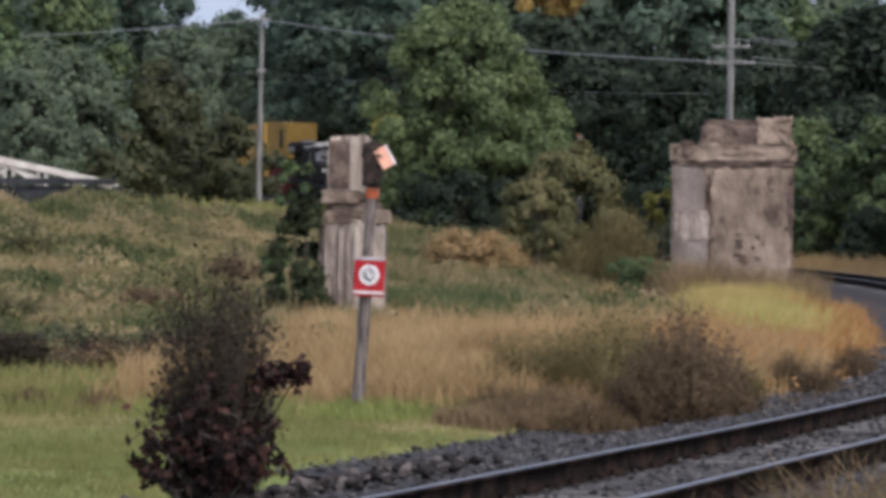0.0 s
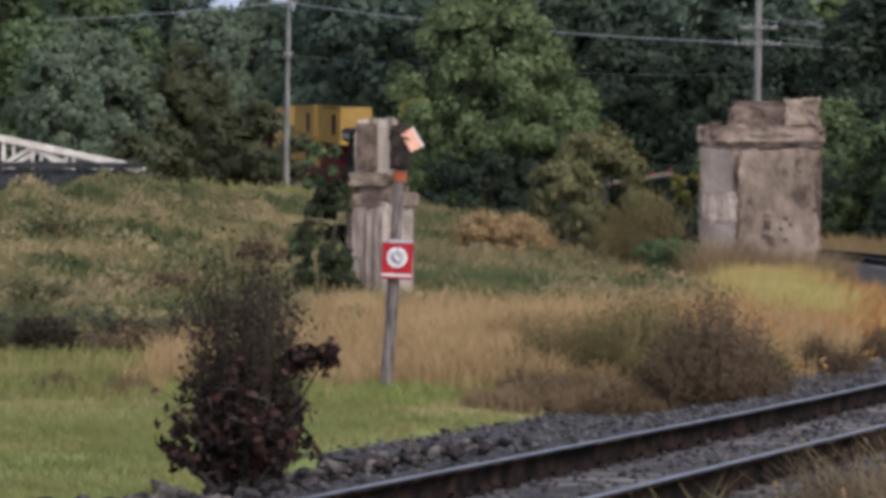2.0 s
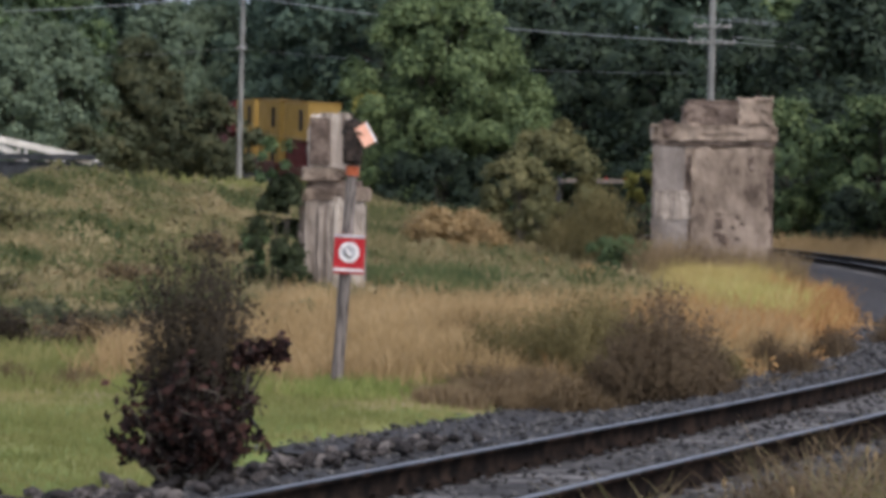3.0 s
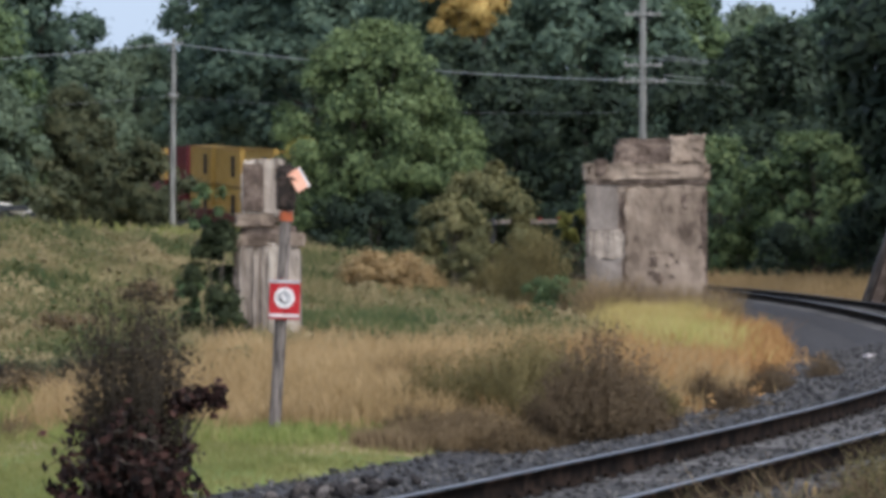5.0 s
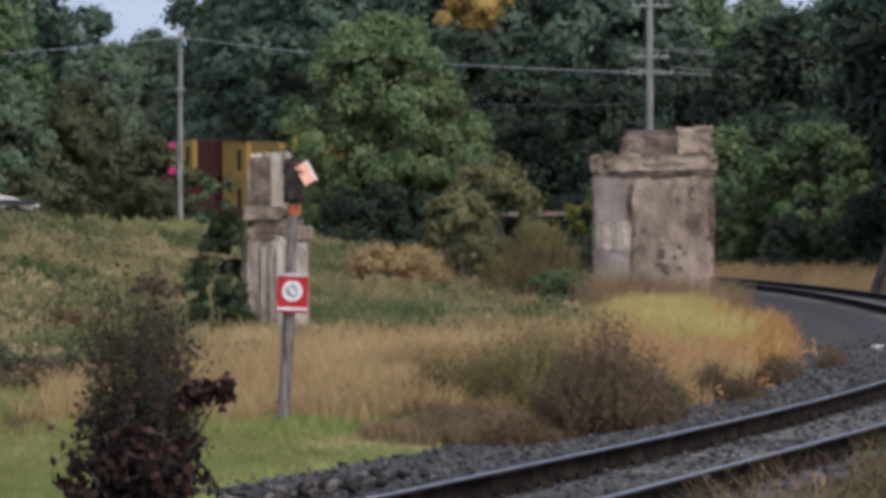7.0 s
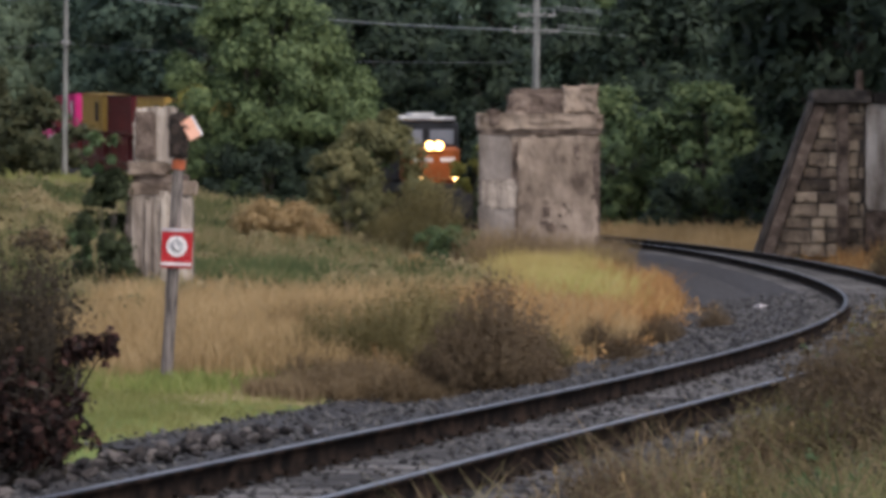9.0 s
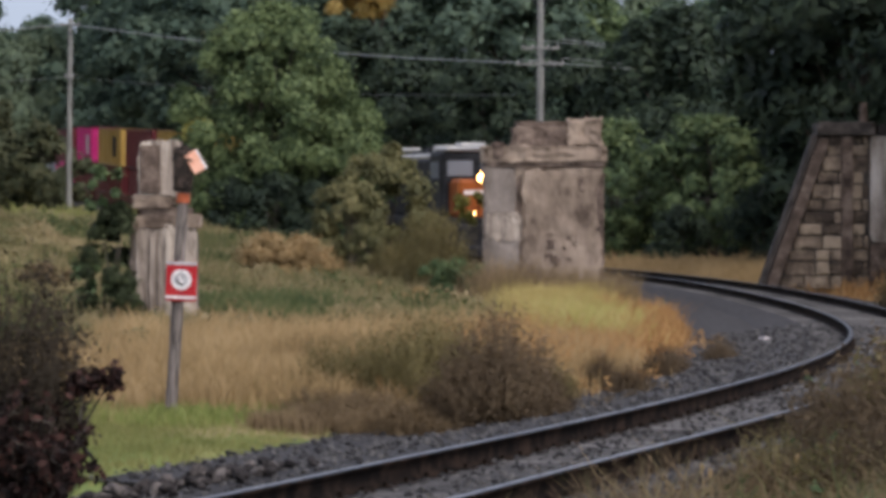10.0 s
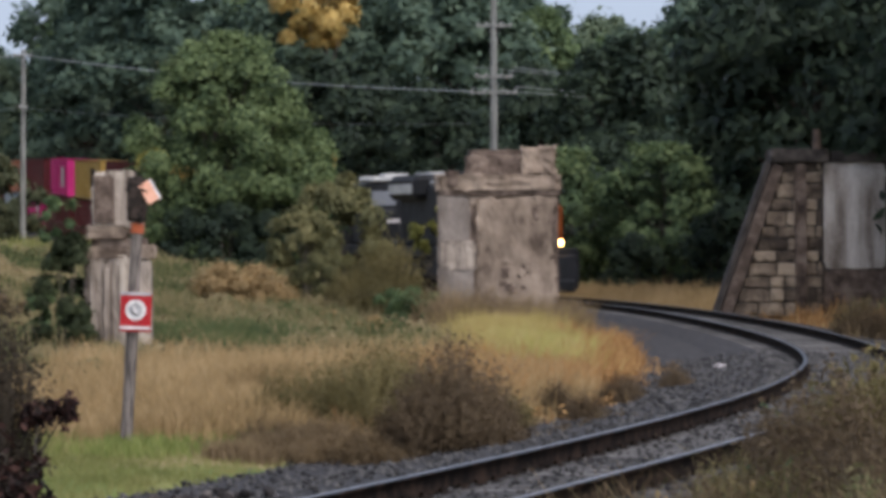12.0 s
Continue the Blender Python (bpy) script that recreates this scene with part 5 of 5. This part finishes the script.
    umber = feathery("weed_clump", 1.0, .5, 220, 3000, .02, WEED_UMBER, "brown dead weed stems along the outer rail", 15, .007, .35)
    rng = random.Random(3)
    for i in range(64):
        y = 19.5 + i * .95 + rng.uniform(-.6, .6)
        p = beside(arc_at(y), rng.uniform(2.1 if y < 27 else 1.75, 3.9))
        put((fringe, umber, umber)[i % 3], p.x, p.y, rng.uniform(0, 360), rng.uniform(.6, 1.05) * (1 + .008 * (y - 20)), i > 1)
    for i in range(46):
        y = 24.5 + i * .75 + rng.uniform(-.3, .3)
        p = beside(arc_at(y), rng.uniform(1.35, 2.3))
        put((umber, fringe, umber, umber)[i % 4], p.x, p.y, rng.uniform(0, 360), rng.uniform(.42, .68) * (1 + .012 * (y - 24)))
    for x, y, s in ((2.55, 25.2, .62), (2.95, 25.6, 1.0), (3.3, 25.2, 1.3), (3.75, 25.8, 1.45), (4.3, 25.4, 1.5), (2.75, 27.6, .8), (3.3, 28, 1.15), (3.85, 28.4, 1.4), (4.5, 28.8, 1.5),
                    (3.3, 31, .7), (3.9, 31.2, 1.0), (4.5, 31.6, 1.3), (5.2, 32, 1.5), (2.3, 22.5, .6), (2.75, 22.8, 1.0), (3.2, 22.3, 1.25), (4.6, 35.5, .8), (5.4, 36, 1.2), (6.1, 40, 1.0), (7.2, 44, 1.1)):
        put((umber, fringe, umber)[int(x * 7 + y) % 3], x, y, x * 200 % 360, s)
    for i, (x, y, s) in enumerate(((3.15, 25.0, 1.45), (3.5, 24.6, 1.65), (3.9, 25.0, 1.7), (3.35, 26.0, 1.5), (2.95, 24.3, 1.1), (3.75, 26.2, 1.7), (3.5, 27.4, 1.5), (4.1, 27.6, 1.7), (2.8, 23.4, 1.0), (3.1, 23.0, 1.2))):
        put((umber, umber, fringe)[i % 3], x, y, i * 71 % 360, s)
    for i, (x, y, h, w) in enumerate(((-6.6, 43, .5, .8), (-7.9, 45, .6, .9), (-9.2, 45.5, .55, .9), (-6.0, 47, .6, .7), (-5.6, 44, .5, .6), (-4.9, 46, .5, .6))):
        twiggy("weed_clump", x, y, h, w, 40, 1500, .035, LEAF_OLIVE if i % 2 else WEED_BROWN, "rank brown-green weeds at the foot of the bank", 30 + i, .006)
    for i, (x, y, h, w) in enumerate(((-12.5, 70, .7, .9), (-9, 62, .6, .8), (-14, 78, .6, .9), (-8.2, 70, .6, .7), (-11, 80, .5, .8), (-16, 74, .7, 1.0), (-10.5, 56, .7, .9))):
        twiggy("weed_clump", x, y, h, w, 30, 900, .05, WEED_BROWN if i % 2 else LEAF_OLIVE, "low weed clump on the grassy bank", 40 + i, .008)
    for i, (x, y, h) in enumerate(((2.0, 16.6, .9), (2.35, 15.8, .8), (1.7, 20, .85), (2.9, 24, .9), (3.8, 30, .9), (2.6, 19, 1.0), (4.6, 36, .9), (9.6, 60, 1.1), (11.5, 70, 1.3), (12.5, 80, 1.4))):
        twiggy("weed_clump", x, y, h, .4 + .02 * (y - 15), 18, 420, .022 + .0004 * (y - 15), LEAF_OLIVE if i % 3 else LEAF_MID, "leggy green weed beside the outer rail", 70 + i, .004)
    rng = random.Random(8)
    for i in range(26):
        s = arc_at(rng.uniform(17, 36))
        p = beside(s, rng.uniform(1.55, 3.4))
        h = rng.uniform(.35, .8)
        bm = bmesh.new()
        dx, dy = rng.uniform(-.3, .3) * h, rng.uniform(-.2, .2) * h
        branch(bm, [(0, 0, 0), (dx * .3, dy * .3, h * .6), (dx, dy, h)], [.007, .005, .003], 5)
        z = max(float(ground_z(p.x, p.y)), -.5)
        stalk = thing("dry_stalk", pose(p.x, p.y, z), "single dry pale weed stalk", "stalk", "dry stalks")
        part("stem", bm, BLADE_STRAW, stalk)
        head = lump(i, 1.0, 1)
        bmesh.ops.transform(head, matrix=Matrix.Translation((dx, dy, h)) @ Matrix.Diagonal((.03, .03, .08, 1)), verts=head.verts)
        part("seed_head", head, BLADE_STRAW, stalk)


near_growth()


def rubble():
    forms = []
    for i in range(7):
        me = bpy.data.meshes.new("rock")
        bm = lump(i + 11, .72, 2)
        bm.to_mesh(me)
        bm.free()
        me.materials.append(RUBBLE)
        forms.append(me)
    rng = random.Random(6)
    for i in range(270):
        y = rng.uniform(19.5, 26.5)
        a = -rng.uniform(1.75, 2.5 + 1.5 * max(0, 1 - abs(y - 22.5) / 4.5))
        p = beside(arc_at(y), a)
        s = rng.uniform(.06, .17) * (1.15 if a < -2.4 else .8)
        z = max(float(ground_z(p.x, p.y)), -.2 - max(0, abs(a) - 2) * .32) + s * .18 + (.1 * rng.random() if -3.4 < a < -2.2 else 0)
        ob = new("rock", rng.choice(forms))
        ob.matrix_world = pose(p.x, p.y, z, rng.uniform(-30, 30), rng.uniform(-30, 30), rng.uniform(0, 360))
        ob.scale = (s * rng.uniform(.9, 1.4), s, s * rng.uniform(.8, 1.1))
        tagged(ob, "rough broken rubble stone heaped beside the rail", "rock", "rubble stones")
    for i in range(90):
        r, a = .78 * math.sqrt(rng.random()), rng.uniform(0, 6.283)
        x, y = -2.72 + r * math.cos(a) * 1.25, 22.7 + r * math.sin(a)
        s = rng.uniform(.07, .15)
        ob = new("rock", rng.choice(forms))
        ob.matrix_world = pose(x, y, float(ground_z(x, y)) + .03 + .17 * (1 - (r / .78) ** 2) * rng.uniform(.5, 1), rng.uniform(-30, 30), rng.uniform(-30, 30), rng.uniform(0, 360))
        ob.scale = (s * rng.uniform(.9, 1.4), s, s * rng.uniform(.8, 1.1))
        tagged(ob, "rough broken rubble stone heaped under a withered bush", "rock", "rubble stones")
    for x, y, z, s in ((-.97, 27.6, -.36, .11), (5.6, 58.5, -.42, .2)):
        m = eroded(-s, s, -s * .6, s * .6, 0, s * .45, .02, .1, x, 4)
        ob = tagged(part("litter_scrap", m, SIGN_WHITE), "crumpled white scrap of litter on the ballast", "litter")
        ob.matrix_world = pose(x, y, z + .06, 0, 8, 30)
    for x, y, s in ((-9.0, 43.3, .42), (-8.5, 43.5, .34), (-9.5, 43.1, .4)):
        ob = tagged(part("pale_boulder", lump(x, .5, 2), CONCRETE_PALE), "pale flat stone in the ditch below the bank", "rock")
        ob.matrix_world = pose(x, y, float(ground_z(x, y)) + .1, 0, 0, x * 40)
        ob.scale = (s * 1.6, s, s)


rubble()
motions()
